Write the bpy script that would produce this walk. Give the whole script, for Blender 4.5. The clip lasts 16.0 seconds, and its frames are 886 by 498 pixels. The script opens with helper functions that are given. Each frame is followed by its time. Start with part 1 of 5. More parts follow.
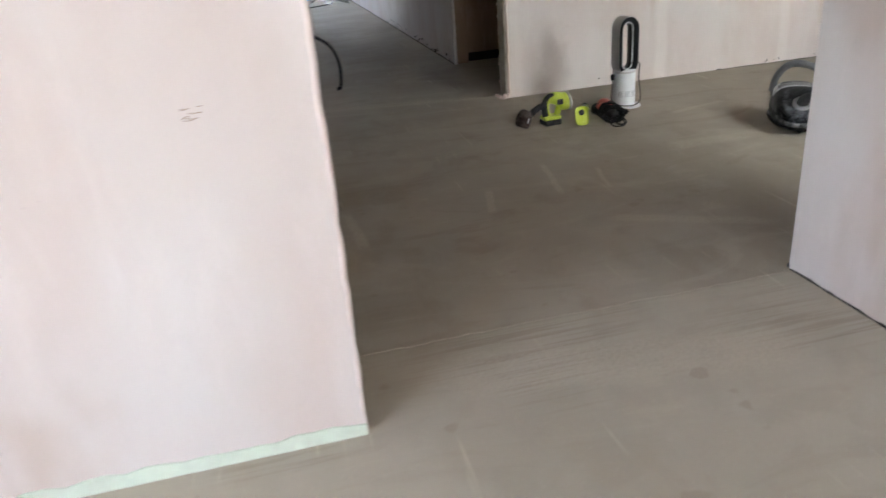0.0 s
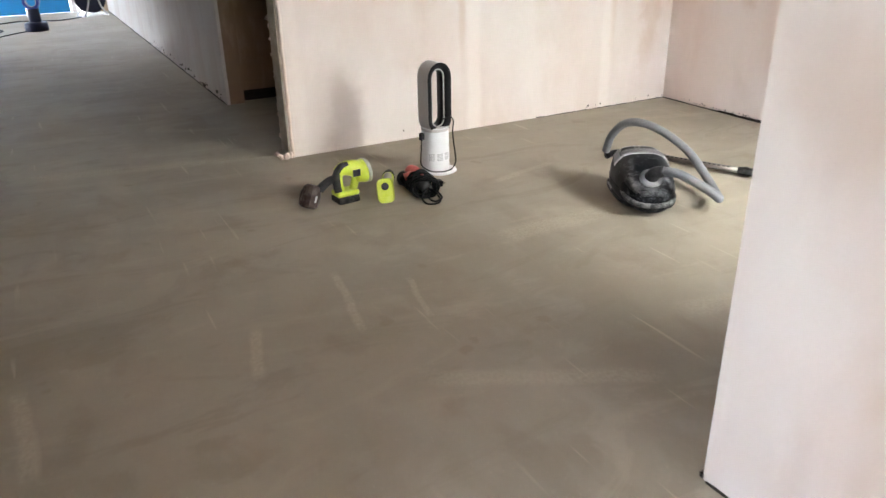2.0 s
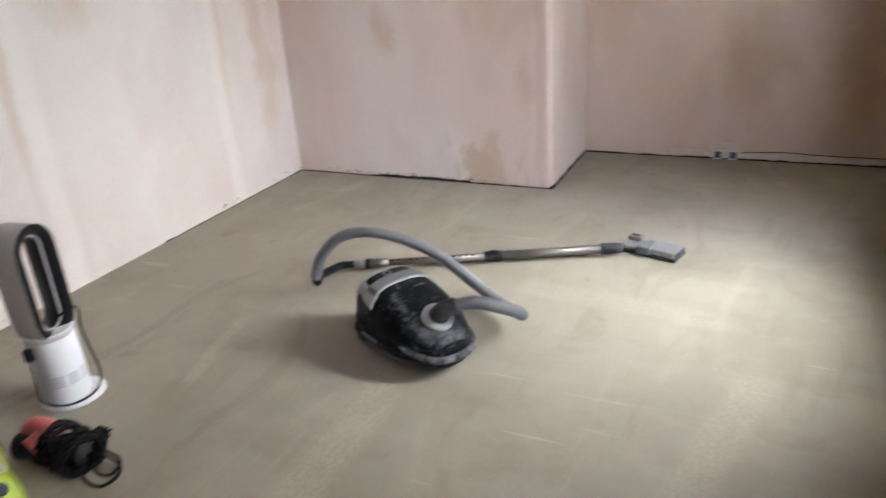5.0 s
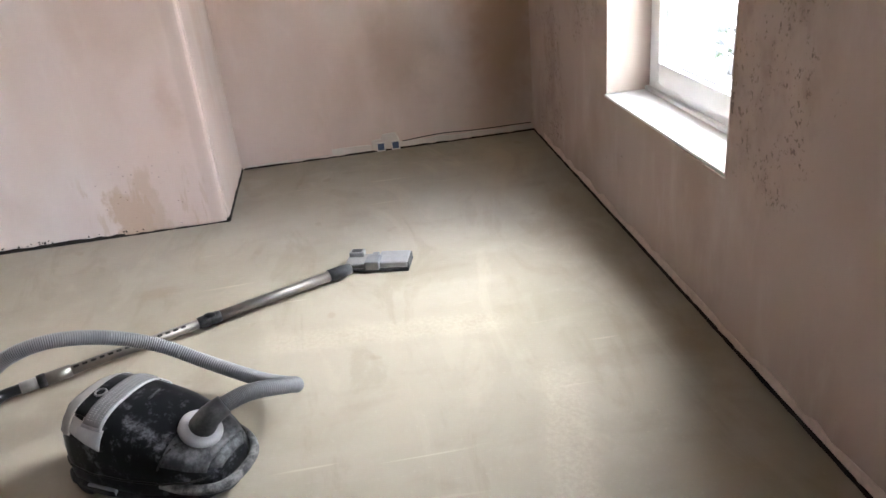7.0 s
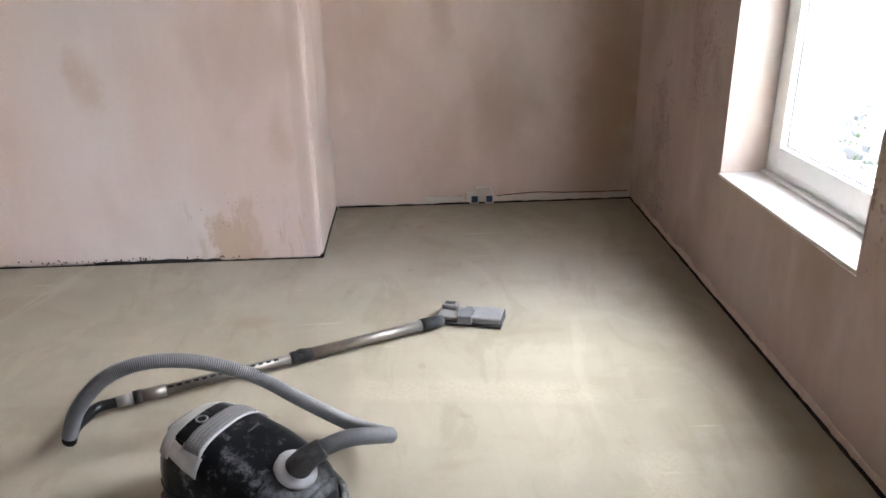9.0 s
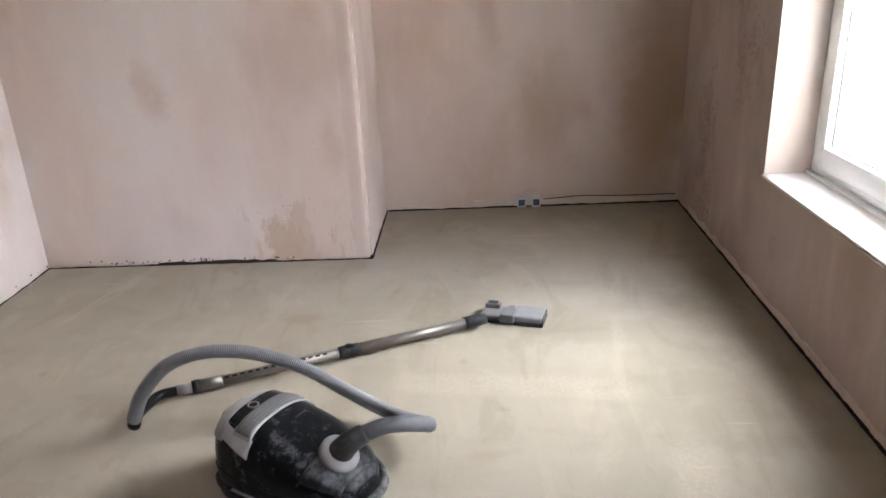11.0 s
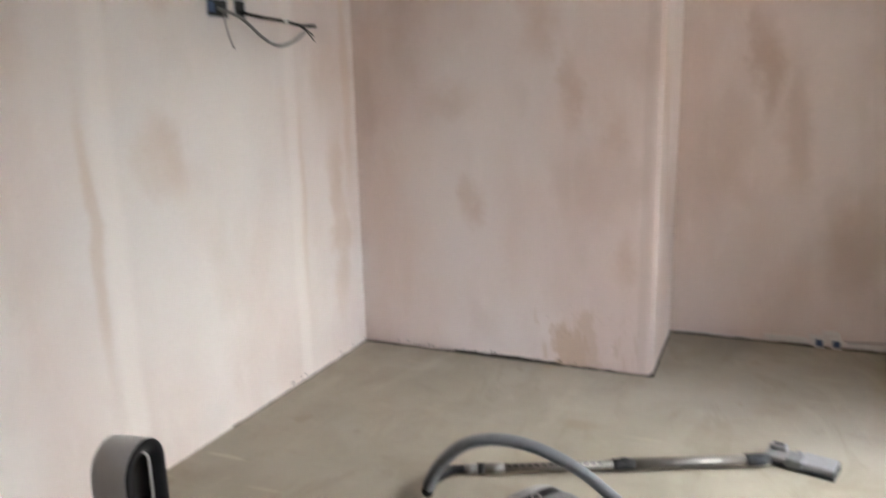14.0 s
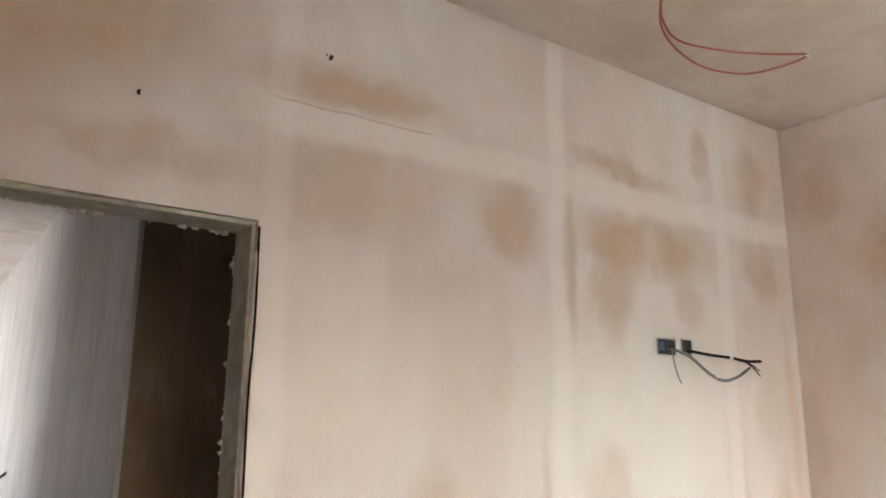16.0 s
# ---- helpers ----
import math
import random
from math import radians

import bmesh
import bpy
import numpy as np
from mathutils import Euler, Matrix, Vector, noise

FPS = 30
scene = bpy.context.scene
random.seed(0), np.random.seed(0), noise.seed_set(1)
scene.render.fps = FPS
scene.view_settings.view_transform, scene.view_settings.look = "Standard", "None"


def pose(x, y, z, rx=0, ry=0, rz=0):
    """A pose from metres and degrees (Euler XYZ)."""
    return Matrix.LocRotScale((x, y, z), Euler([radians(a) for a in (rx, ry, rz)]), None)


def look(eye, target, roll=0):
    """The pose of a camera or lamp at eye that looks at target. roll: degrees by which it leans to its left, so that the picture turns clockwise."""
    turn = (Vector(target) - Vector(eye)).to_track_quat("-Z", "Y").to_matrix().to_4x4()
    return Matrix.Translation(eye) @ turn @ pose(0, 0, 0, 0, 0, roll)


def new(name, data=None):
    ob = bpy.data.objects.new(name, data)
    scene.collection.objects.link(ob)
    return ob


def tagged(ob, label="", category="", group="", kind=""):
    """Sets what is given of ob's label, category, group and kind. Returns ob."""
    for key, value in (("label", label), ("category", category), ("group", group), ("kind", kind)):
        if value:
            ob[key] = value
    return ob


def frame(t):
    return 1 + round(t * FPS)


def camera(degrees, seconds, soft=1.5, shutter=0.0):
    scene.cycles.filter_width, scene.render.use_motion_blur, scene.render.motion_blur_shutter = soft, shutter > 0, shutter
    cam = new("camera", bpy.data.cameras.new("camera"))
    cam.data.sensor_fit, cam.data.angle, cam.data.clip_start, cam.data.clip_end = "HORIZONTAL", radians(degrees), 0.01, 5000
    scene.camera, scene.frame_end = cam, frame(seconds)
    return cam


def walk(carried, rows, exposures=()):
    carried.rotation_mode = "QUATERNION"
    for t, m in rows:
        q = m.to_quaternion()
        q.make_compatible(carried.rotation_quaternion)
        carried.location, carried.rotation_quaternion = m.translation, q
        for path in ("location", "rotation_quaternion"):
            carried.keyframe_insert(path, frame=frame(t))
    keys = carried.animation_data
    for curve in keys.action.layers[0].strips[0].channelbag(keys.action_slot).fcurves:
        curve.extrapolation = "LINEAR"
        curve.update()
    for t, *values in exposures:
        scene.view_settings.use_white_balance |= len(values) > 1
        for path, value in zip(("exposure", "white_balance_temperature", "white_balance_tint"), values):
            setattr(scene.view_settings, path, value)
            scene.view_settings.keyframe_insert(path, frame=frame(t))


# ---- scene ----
cam = camera(61.6, 16.0, 1.5, 0.4)
PATH = [
    (0, (0.608, 0.321, 1.346), (0.997, 2.101, 0.521), -4.7),
    (0.5, (0.809, 0.571, 1.347), (1.326, 2.325, 0.537), -3.3),
    (1, (0.934, 0.87, 1.351), (1.587, 2.579, 0.542), -2.6),
    (1.5, (1.032, 1.187, 1.343), (1.835, 2.824, 0.521), -1.6),
    (2, (1.152, 1.509, 1.34), (2.015, 3.113, 0.514), -1.0),
    (2.5, (1.216, 1.84, 1.33), (2.186, 3.376, 0.494), -1.6),
    (3, (1.305, 2.138, 1.317), (2.418, 3.577, 0.485), -2.5),
    (3.5, (1.395, 2.455, 1.333), (2.561, 3.871, 0.536), -4.0),
    (4, (1.443, 2.704, 1.329), (2.727, 4.016, 0.536), -5.5),
    (4.5, (1.538, 2.899, 1.32), (2.991, 4.007, 0.508), -5.5),
    (5, (1.693, 3.032, 1.34), (3.35, 3.825, 0.547), -4.1),
    (5.2, (1.735, 3.085, 1.34), (3.455, 3.725, 0.544), -4.3),
    (7.5, (2.122, 3.61, 1.301), (3.906, 3.341, 0.438), -5.4),
    (8, (2.133, 3.658, 1.305), (3.938, 3.434, 0.475), -2.7),
    (8.5, (2.128, 3.685, 1.318), (3.966, 3.545, 0.542), -1.2),
    (10.8, (2.063, 3.62, 1.359), (3.927, 3.69, 0.637), -2.9),
    (11, (2.028, 3.626, 1.34), (3.892, 3.71, 0.62), -2.8),
    (11.5, (1.918, 3.649, 1.335), (3.772, 3.743, 0.59), -2.2),
    (12, (1.858, 3.656, 1.333), (3.704, 3.774, 0.572), -0.8),
    (12.5, (1.868, 3.638, 1.347), (3.706, 3.864, 0.589), -0.4),
    (13, (1.874, 3.643, 1.344), (3.698, 4.001, 0.606), -1.2),
    (13.5, (1.847, 3.655, 1.371), (3.646, 4.22, 0.706), -1.6),
    (14, (1.804, 3.676, 1.448), (3.594, 4.458, 1.016), -1.4),
    (14.5, (1.705, 3.632, 1.42), (3.344, 4.778, 1.388), -2.1),
    (15, (1.664, 3.587, 1.443), (3.047, 5.017, 1.655), -0.1),
    (15.5, (1.619, 3.592, 1.462), (2.824, 5.146, 1.823), 0.8),
    (16, (1.598, 3.605, 1.468), (2.721, 5.201, 1.904), 0.5),
]
EXPOSURES = [(0, 3.0, 6250, 10), (0.5, 3.18, 6200, 11), (1.5, 3.75, 6500, 10), (2.5, 3.8, 6600, 12), (3.5, 3.7, 6450, 12), (4.5, 3.6, 6200, 13), (5, 3.55, 6150, 13), (7.5, 3.75, 6150, 14), (8.5, 3.67, 6150, 14), (13, 3.52, 6250, 16), (14.5, 3.45, 6400, 10), (15, 3.82, 6700, 9), (16, 4.02, 6750, 9)]
walk(cam, [(t, look(eye, target, roll)) for t, eye, target, roll in PATH], EXPOSURES)

# ---- plan, in metres ----
NORTH, SOUTH_W, SOUTH_E = 5.75, 2.52, 2.45   # room's north face; south face at its west and east ends
HALL_E, HALL_W = 2.41, 0.58                    # passage's east face and west jamb
ENTRY_E = 2.44                                 # entry's east face
CHIM, ALC, RET = 5.40, 6.135, 4.115              # chimney breast face, alcove face, breast's return
TOP = 3.05                                     # ceiling
SILL, HEAD = 0.503, 2.15
WIN_W, WIN_E = 3.915, 4.905
DOOR_TOP = 2.05

# ---- daylight: an overcast sky, brightest high up in the east ----
world = bpy.data.worlds.new("overcast_sky")
scene.world = world
world.use_nodes = True
wn, wl = world.node_tree.nodes, world.node_tree.links
sky = wn.new("ShaderNodeTexSky")
sky.sky_type, sky.sun_disc = "NISHITA", False
sky.sun_elevation, sky.sun_rotation = radians(43), radians(150)
sky.air_density, sky.dust_density, sky.ozone_density = 1.0, 5.0, 1.0
grey = wn.new("ShaderNodeHueSaturation")
grey.inputs["Saturation"].default_value, grey.inputs["Value"].default_value = 0.6, 4.2
# cloud spreads the glow round the sun: no part of the sky is brighter than this
cloud = wn.new("ShaderNodeMix")
cloud.data_type, cloud.blend_type = "RGBA", "DARKEN"
cloud.inputs[0].default_value, cloud.inputs[7].default_value = 1.0, (6.4, 6.4, 6.4, 1)
wl.new(sky.outputs[0], cloud.inputs[6])
wl.new(cloud.outputs[2], grey.inputs["Color"])
wl.new(grey.outputs[0], wn["Background"].inputs["Color"])
wn["Background"].inputs["Strength"].default_value = 0.15
sun_data = bpy.data.lights.new("sun", "SUN")
sun_data.energy, sun_data.angle, sun_data.color = 0.2, radians(70), (1.0, 0.98, 0.95)
sun = new("sun", sun_data)
sun.matrix_world = look((6.0, -10.4, 11.2), (0.0, 0.0, 0.0))


# ---- materials ----
class Nodes:
    """A short hand for building a material."""

    def __init__(self, name, rough=0.6, metal=0.0):
        self.mat = bpy.data.materials.new(name)
        self.mat.use_nodes = True
        self.t = self.mat.node_tree
        self.bsdf = self.t.nodes["Principled BSDF"]
        self.bsdf.inputs["Roughness"].default_value = rough
        self.bsdf.inputs["Metallic"].default_value = metal
        self.co = self.t.nodes.new("ShaderNodeTexCoord").outputs["Object"]

    def put(self, socket, value):
        if hasattr(value, "is_output"):
            self.t.links.new(value, socket)
        elif isinstance(value, tuple) and len(value) == 3 and socket.type == "RGBA":
            socket.default_value = (*value, 1)
        else:
            socket.default_value = value

    def at(self, scale=(1, 1, 1), loc=(0, 0, 0)):
        n = self.t.nodes.new("ShaderNodeMapping")
        self.put(n.inputs["Vector"], self.co)
        n.inputs["Scale"].default_value, n.inputs["Location"].default_value = scale, loc
        return n.outputs[0]

    def noise(self, scale, detail=4, rough=0.55, vec=None, distort=0.0):
        n = self.t.nodes.new("ShaderNodeTexNoise")
        self.put(n.inputs["Vector"], vec or self.co)
        n.inputs["Scale"].default_value, n.inputs["Detail"].default_value = scale, detail
        n.inputs["Roughness"].default_value, n.inputs["Distortion"].default_value = rough, distort
        return n.outputs["Fac"]

    def cells(self, scale, vec=None):
        n = self.t.nodes.new("ShaderNodeTexVoronoi")
        self.put(n.inputs["Vector"], vec or self.co)
        n.inputs["Scale"].default_value = scale
        return n.outputs["Distance"]

    def ramp(self, value, lo, hi, a=0.0, b=1.0):
        n = self.t.nodes.new("ShaderNodeMapRange")
        n.interpolation_type = "SMOOTHSTEP"
        self.put(n.inputs["Value"], value)
        for key, v in (("From Min", lo), ("From Max", hi), ("To Min", a), ("To Max", b)):
            n.inputs[key].default_value = v
        return n.outputs[0]

    def math(self, op, a, b=0.0):
        n = self.t.nodes.new("ShaderNodeMath")
        n.operation = op
        self.put(n.inputs[0], a)
        self.put(n.inputs[1], b)
        return n.outputs[0]

    def mul(self, *v):
        out = v[0]
        for w in v[1:]:
            out = self.math("MULTIPLY", out, w)
        return out

    def mix(self, fac, a, b):
        n = self.t.nodes.new("ShaderNodeMix")
        n.data_type = "RGBA"
        self.put(n.inputs[0], fac)
        self.put(n.inputs[6], a)
        self.put(n.inputs[7], b)
        return n.outputs[2]

    def axis(self, i):
        n = self.t.nodes.new("ShaderNodeSeparateXYZ")
        self.put(n.inputs[0], self.co)
        return n.outputs[i]

    def band(self, value, mid, half, soft):
        """1 within half of mid, fading over soft."""
        d = self.math("ABSOLUTE", self.math("SUBTRACT", value, mid))
        return self.ramp(d, half, half + soft, 1.0, 0.0)

    def spot(self, u, v, at, size, hard=0.35):
        """1 in the middle of an oval round at, fading to its rim; size: its half width and half height."""
        du = self.mul(self.math("SUBTRACT", u, at[0]), 1 / size[0])
        dv = self.mul(self.math("SUBTRACT", v, at[1]), 1 / size[1])
        d = self.math("SQRT", self.math("ADD", self.mul(du, du), self.mul(dv, dv)))
        return self.ramp(d, hard, 1.15, 1.0, 0.0)

    def stroke(self, start, end, half, soft):
        """1 along a straight mark on the floor from start to end."""
        dx, dy = end[0] - start[0], end[1] - start[1]
        n = math.hypot(dx, dy)
        x = self.math("SUBTRACT", self.axis(0), (start[0] + end[0]) / 2)
        y = self.math("SUBTRACT", self.axis(1), (start[1] + end[1]) / 2)
        along = self.math("ADD", self.mul(x, dx / n), self.mul(y, dy / n))
        across = self.math("SUBTRACT", self.mul(y, dx / n), self.mul(x, dy / n))
        across = self.math("ADD", across, self.mul(self.math("SUBTRACT", self.noise(3, 3), 0.5), 0.06))
        return self.mul(self.band(across, 0.0, half, soft), self.band(along, 0.0, n * 0.36, n * 0.16))

    def done(self, colour, bump=None, depth=0.002, strength=0.5):
        self.put(self.bsdf.inputs["Base Color"], colour)
        if bump is not None:
            n = self.t.nodes.new("ShaderNodeBump")
            n.inputs["Distance"].default_value, n.inputs["Strength"].default_value = depth, strength
            self.put(n.inputs["Height"], bump)
            self.put(self.bsdf.inputs["Normal"], n.outputs[0])
        return self.mat


PINK, PALE, BROWN = (0.68, 0.575, 0.525), (0.74, 0.685, 0.65), (0.54, 0.425, 0.345)


def plaster(name, pink=PINK, pale=PALE, brown=BROWN, damp=0.45, high=0.0, extra=None):
    """Bare skim plaster, drying in cloudy patches with trowel sweeps. high: how much damper it is near the ceiling."""
    m = Nodes(name, 0.82)
    pink, pale, brown = (tuple(0.88 * v for v in c) for c in (pink, pale, brown))
    cloud = m.noise(1.3, 3, 0.5, m.at((1, 1, 0.55)))
    streak = m.noise(2.6, 3, 0.5, m.at((1, 1, 0.16), (3, 1, 0)), 0.4)
    patch = m.noise(2.3, 3, 0.5, m.at((1, 1, 0.6), (7, 2, 5)), 0.15)
    sweep = m.noise(9, 4, 0.6, m.at((1, 1, 0.3), (1, 8, 2)), 0.25)
    col = m.mix(m.ramp(cloud, 0.36, 0.66), pink, pale)
    col = m.mix(m.mul(m.ramp(streak, 0.46, 0.78), 0.5), col, pale)
    wet = m.mul(m.ramp(patch, 0.50, 0.70), damp)
    z = m.axis(2)
    if high:
        up = m.ramp(z, 1.75, 2.35, 0.0, high)
        wet = m.math("ADD", wet, m.mul(up, m.ramp(m.noise(2.2, 3, 0.5, m.at((0.9, 0.9, 1.1), (2, 5, 9)), 0.2), 0.36, 0.68)))
        wet = m.math("MINIMUM", wet, 0.85)
    col = m.mix(wet, col, brown)
    col = m.mix(m.mul(m.ramp(sweep, 0.5, 0.8), 0.16), col, (0.80, 0.73, 0.68))
    # pits and specks
    speck = m.mul(m.ramp(m.cells(23), 0.0, 0.055, 1.0, 0.0), m.ramp(m.noise(1.7, 2), 0.58, 0.66))
    col = m.mix(m.mul(speck, 0.7), col, (0.20, 0.13, 0.10))
    if extra:
        col = extra(m, col)
    bump = m.math("ADD", m.mul(m.noise(5, 3, 0.5), 1.0), m.mul(m.noise(55, 5, 0.6, m.at((1, 1, 0.5))), 0.12))
    bump = m.math("SUBTRACT", bump, m.mul(speck, 0.5))
    m.put(m.bsdf.inputs["Roughness"], m.ramp(sweep, 0.3, 0.8, 0.9, 0.68))
    return m.done(col, bump, 0.006, 0.45)


def north_marks(m, col):
    # jointed plasterboard: pale filler bands over the joints, and the skim drying in brown patches between them
    x, z = m.axis(0), m.axis(2)
    wob = m.math("SUBTRACT", m.noise(3.2, 4, 0.6), 0.5)
    xw, zw = m.math("ADD", x, m.mul(wob, 0.34)), m.math("ADD", z, m.mul(wob, 0.26))
    blotch = m.ramp(m.noise(4.5, 4, 0.6, m.at((1, 1, 0.7), (3, 0, 6))), 0.25, 0.62, 0.5, 1.0)
    for at, size, k in (((2.72, 2.57), (0.42, 0.09), 0.95), ((1.85, 2.66), (0.50, 0.34), 0.95), ((1.3, 2.40), (0.6, 0.36), 0.9), ((2.05, 2.20), (0.35, 0.10), 0.7), ((2.72, 2.20), (0.42, 0.22), 0.62),
                        ((3.44, 2.20), (0.20, 0.20), 0.75), ((4.22, 2.20), (0.52, 0.19), 0.95), ((3.98, 1.98), (0.16, 0.26), 0.6), ((4.10, 2.57), (0.40, 0.07), 0.85),
                        ((5.10, 2.18), (0.20, 0.22), 0.75), ((5.10, 2.68), (0.16, 0.22), 0.75), ((4.66, 2.74), (0.10, 0.16), 0.7), ((4.50, 1.96), (0.16, 0.13), 0.5),
                        ((3.06, 1.08), (0.14, 0.28), 0.5), ((3.95, 1.20), (0.15, 0.22), 0.4), ((5.17, 0.75), (0.09, 0.60), 0.5), ((2.95, 0.95), (0.13, 0.14), 0.35), ((3.36, 1.68), (0.12, 0.22), 0.3)):
        col = m.mix(m.mul(m.spot(xw, zw, at, size), blotch, k), col, (0.49, 0.345, 0.245))
    for at, size, k in (((3.60, 0.95), (0.035, 0.55), 0.42), ((4.85, 0.90), (0.035, 0.55), 0.4), ((3.745, 2.10), (0.045, 0.40), 0.75), ((5.30, 1.5), (0.05, 0.7), 0.4)):
        col = m.mix(m.mul(m.spot(m.math("ADD", x, m.mul(wob, 0.10)), z, at, size), k), col, (0.53, 0.38, 0.275))
    xs, zs = m.math("ADD", x, m.mul(wob, 0.06)), m.math("ADD", z, m.mul(wob, 0.07))
    for at, k in ((3.685, 0.55), (4.80, 0.4), (2.47, 0.3)):
        col = m.mix(m.mul(m.band(xs, at, 0.022, 0.05), k), col, (0.76, 0.70, 0.65))
    col = m.mix(m.mul(m.band(zs, 2.425, 0.030, 0.06), m.ramp(x, 2.2, 2.5), 0.6), col, (0.74, 0.67, 0.61))
    # a hair crack over the level joint
    crack = m.mul(m.band(m.math("ADD", z, m.mul(wob, 0.05)), 2.475, 0.0015, 0.004), m.band(x, 2.75, 0.26, 0.1))
    col = m.mix(m.mul(crack, 0.45), col, (0.36, 0.24, 0.17))
    # dark scuff low beside the passage
    return m.mix(m.mul(m.spot(xw, zw, (2.78, 0.24), (0.16, 0.30)), 0.38), col, (0.34, 0.27, 0.24))


def chimney_marks(m, col):
    # a water stain low down on the breast, its spatter and its runs
    y, z = m.axis(1), m.axis(2)
    n = m.math("SUBTRACT", m.noise(7, 5, 0.65), 0.5)
    fine = m.math("SUBTRACT", m.noise(30, 4, 0.7, m.at((1, 1, 0.22))), 0.5)
    yw = m.math("ADD", y, m.math("ADD", m.mul(n, 0.16), m.mul(fine, 0.10)))
    zw = m.math("ADD", z, m.math("ADD", m.mul(n, 0.16), m.mul(fine, 0.16)))
    core = m.mul(m.band(yw, 4.54, 0.072, 0.03), m.ramp(zw, 0.17, 0.23, 1.0, 0.0))
    plume = m.mul(m.band(yw, 4.45, 0.025, 0.03), m.ramp(zw, 0.27, 0.33, 1.0, 0.0))
    runs = m.mul(m.band(y, 4.47, 0.24, 0.10), m.ramp(z, 0.22, 0.34, 1.0, 0.0), m.ramp(m.noise(34, 3, 0.6, m.at((1, 1, 0.18))), 0.55, 0.63))
    stain = m.math("MAXIMUM", m.math("MAXIMUM", core, m.mul(plume, 0.7)), m.mul(runs, 0.55))
    col = m.mix(m.mul(stain, 0.72), col, (0.50, 0.37, 0.255))
    dots = m.mul(m.ramp(m.cells(34), 0.0, 0.16, 1.0, 0.0), m.band(y, 4.40, 0.28, 0.1), m.ramp(z, 0.32, 0.42, 1.0, 0.0), m.ramp(m.noise(9, 2), 0.46, 0.52))
    col = m.mix(m.mul(dots, 0.85), col, (0.19, 0.115, 0.085))
    # brown damp clouds higher up
    ys, zs = m.math("ADD", y, m.mul(n, 0.22)), m.math("ADD", z, m.mul(n, 0.3))
    for at, size, k in (((5.09, 0.85), (0.09, 0.15), 0.45), ((4.28, 0.59), (0.07, 0.19), 0.45), ((5.24, 2.26), (0.28, 0.22), 0.75), ((4.69, 2.24), (0.16, 0.26), 0.65),
                        ((4.36, 1.89), (0.10, 0.13), 0.5), ((4.30, 2.36), (0.14, 0.24), 0.65), ((4.36, 1.2), (0.10, 0.20), 0.45), ((4.56, 1.42), (0.07, 0.2), 0.5),
                        ((5.56, 2.62), (0.16, 0.25), 0.7), ((5.2, 1.35), (0.2, 0.14), 0.3), ((5.45, 1.75), (0.12, 0.4), 0.35), ((4.72, 1.75), (0.12, 0.25), 0.35), ((4.85, 2.85), (0.4, 0.16), 0.6)):
        col = m.mix(m.mul(m.spot(ys, zs, at, size, 0.0), k), col, (0.50, 0.345, 0.25))
    # darker strip beside the corner
    return m.mix(m.mul(m.band(m.math("ADD", y, m.mul(n, 0.03)), 4.185, 0.012, 0.02), 0.35), col, (0.50, 0.39, 0.33))


def alcove_marks(m, col):
    # broad brown clouds of rising damp; the outer corner's is deepened to paint its shade
    y, z = m.axis(1), m.axis(2)
    n = m.math("SUBTRACT", m.noise(3, 4, 0.6), 0.5)
    ys, zs = m.math("ADD", y, m.mul(n, 0.4)), m.math("ADD", z, m.mul(n, 0.4))
    for at, size, k in (((3.18, 0.52), (0.26, 0.34), 0.5), ((2.62, 0.60), (0.30, 0.85), 0.8), ((3.55, 1.2), (0.12, 0.4), 0.35), ((3.70, 1.5), (0.07, 0.3), 0.5), ((2.9, 1.6), (0.4, 0.4), 0.5)):
        col = m.mix(m.mul(m.spot(ys, zs, at, size, 0.2), k), col, (0.37, 0.245, 0.165))
    return col


def mould_marks(m, col):
    # black mould specks in the corner and round the window
    x, z = m.axis(0), m.axis(2)
    zone = m.math("MAXIMUM", m.mul(m.band(x, 5.75, 0.12, 0.25), m.ramp(z, 0.5, 1.1, 1.0, 0.2)),
                  m.math("MAXIMUM", m.mul(m.band(x, 5.2, 0.1, 0.2), m.ramp(z, 0.5, 0.9)), m.mul(m.band(x, 3.75, 0.12, 0.2), m.ramp(z, 0.25, 0.7))))
    dots = m.ramp(m.noise(70, 3, 0.7, m.at((1, 1, 0.8))), 0.56, 0.63)
    gate = m.ramp(m.math("ADD", m.noise(8, 4, 0.7), m.mul(zone, 0.20)), 0.63, 0.72)
    col = m.mix(m.mul(dots, gate, 0.6), col, (0.10, 0.066, 0.052))
    cloud = m.mul(zone, m.ramp(m.noise(5, 4, 0.7, m.at((1, 1, 0.7))), 0.44, 0.68), 0.5)
    return m.mix(cloud, col, (0.27, 0.185, 0.145))


def hall_marks(m, col):
    # grey smears and runs of old paint
    s = m.ramp(m.noise(6, 5, 0.6, m.at((1, 1, 0.32))), 0.56, 0.70)
    col = m.mix(m.mul(s, 0.4), col, (0.30, 0.27, 0.25))
    return m.mix(m.mul(m.ramp(m.noise(2.0, 3, 0.5, m.at((1, 1, 0.3))), 0.45, 0.6), 0.3), col, (0.58, 0.585, 0.575))


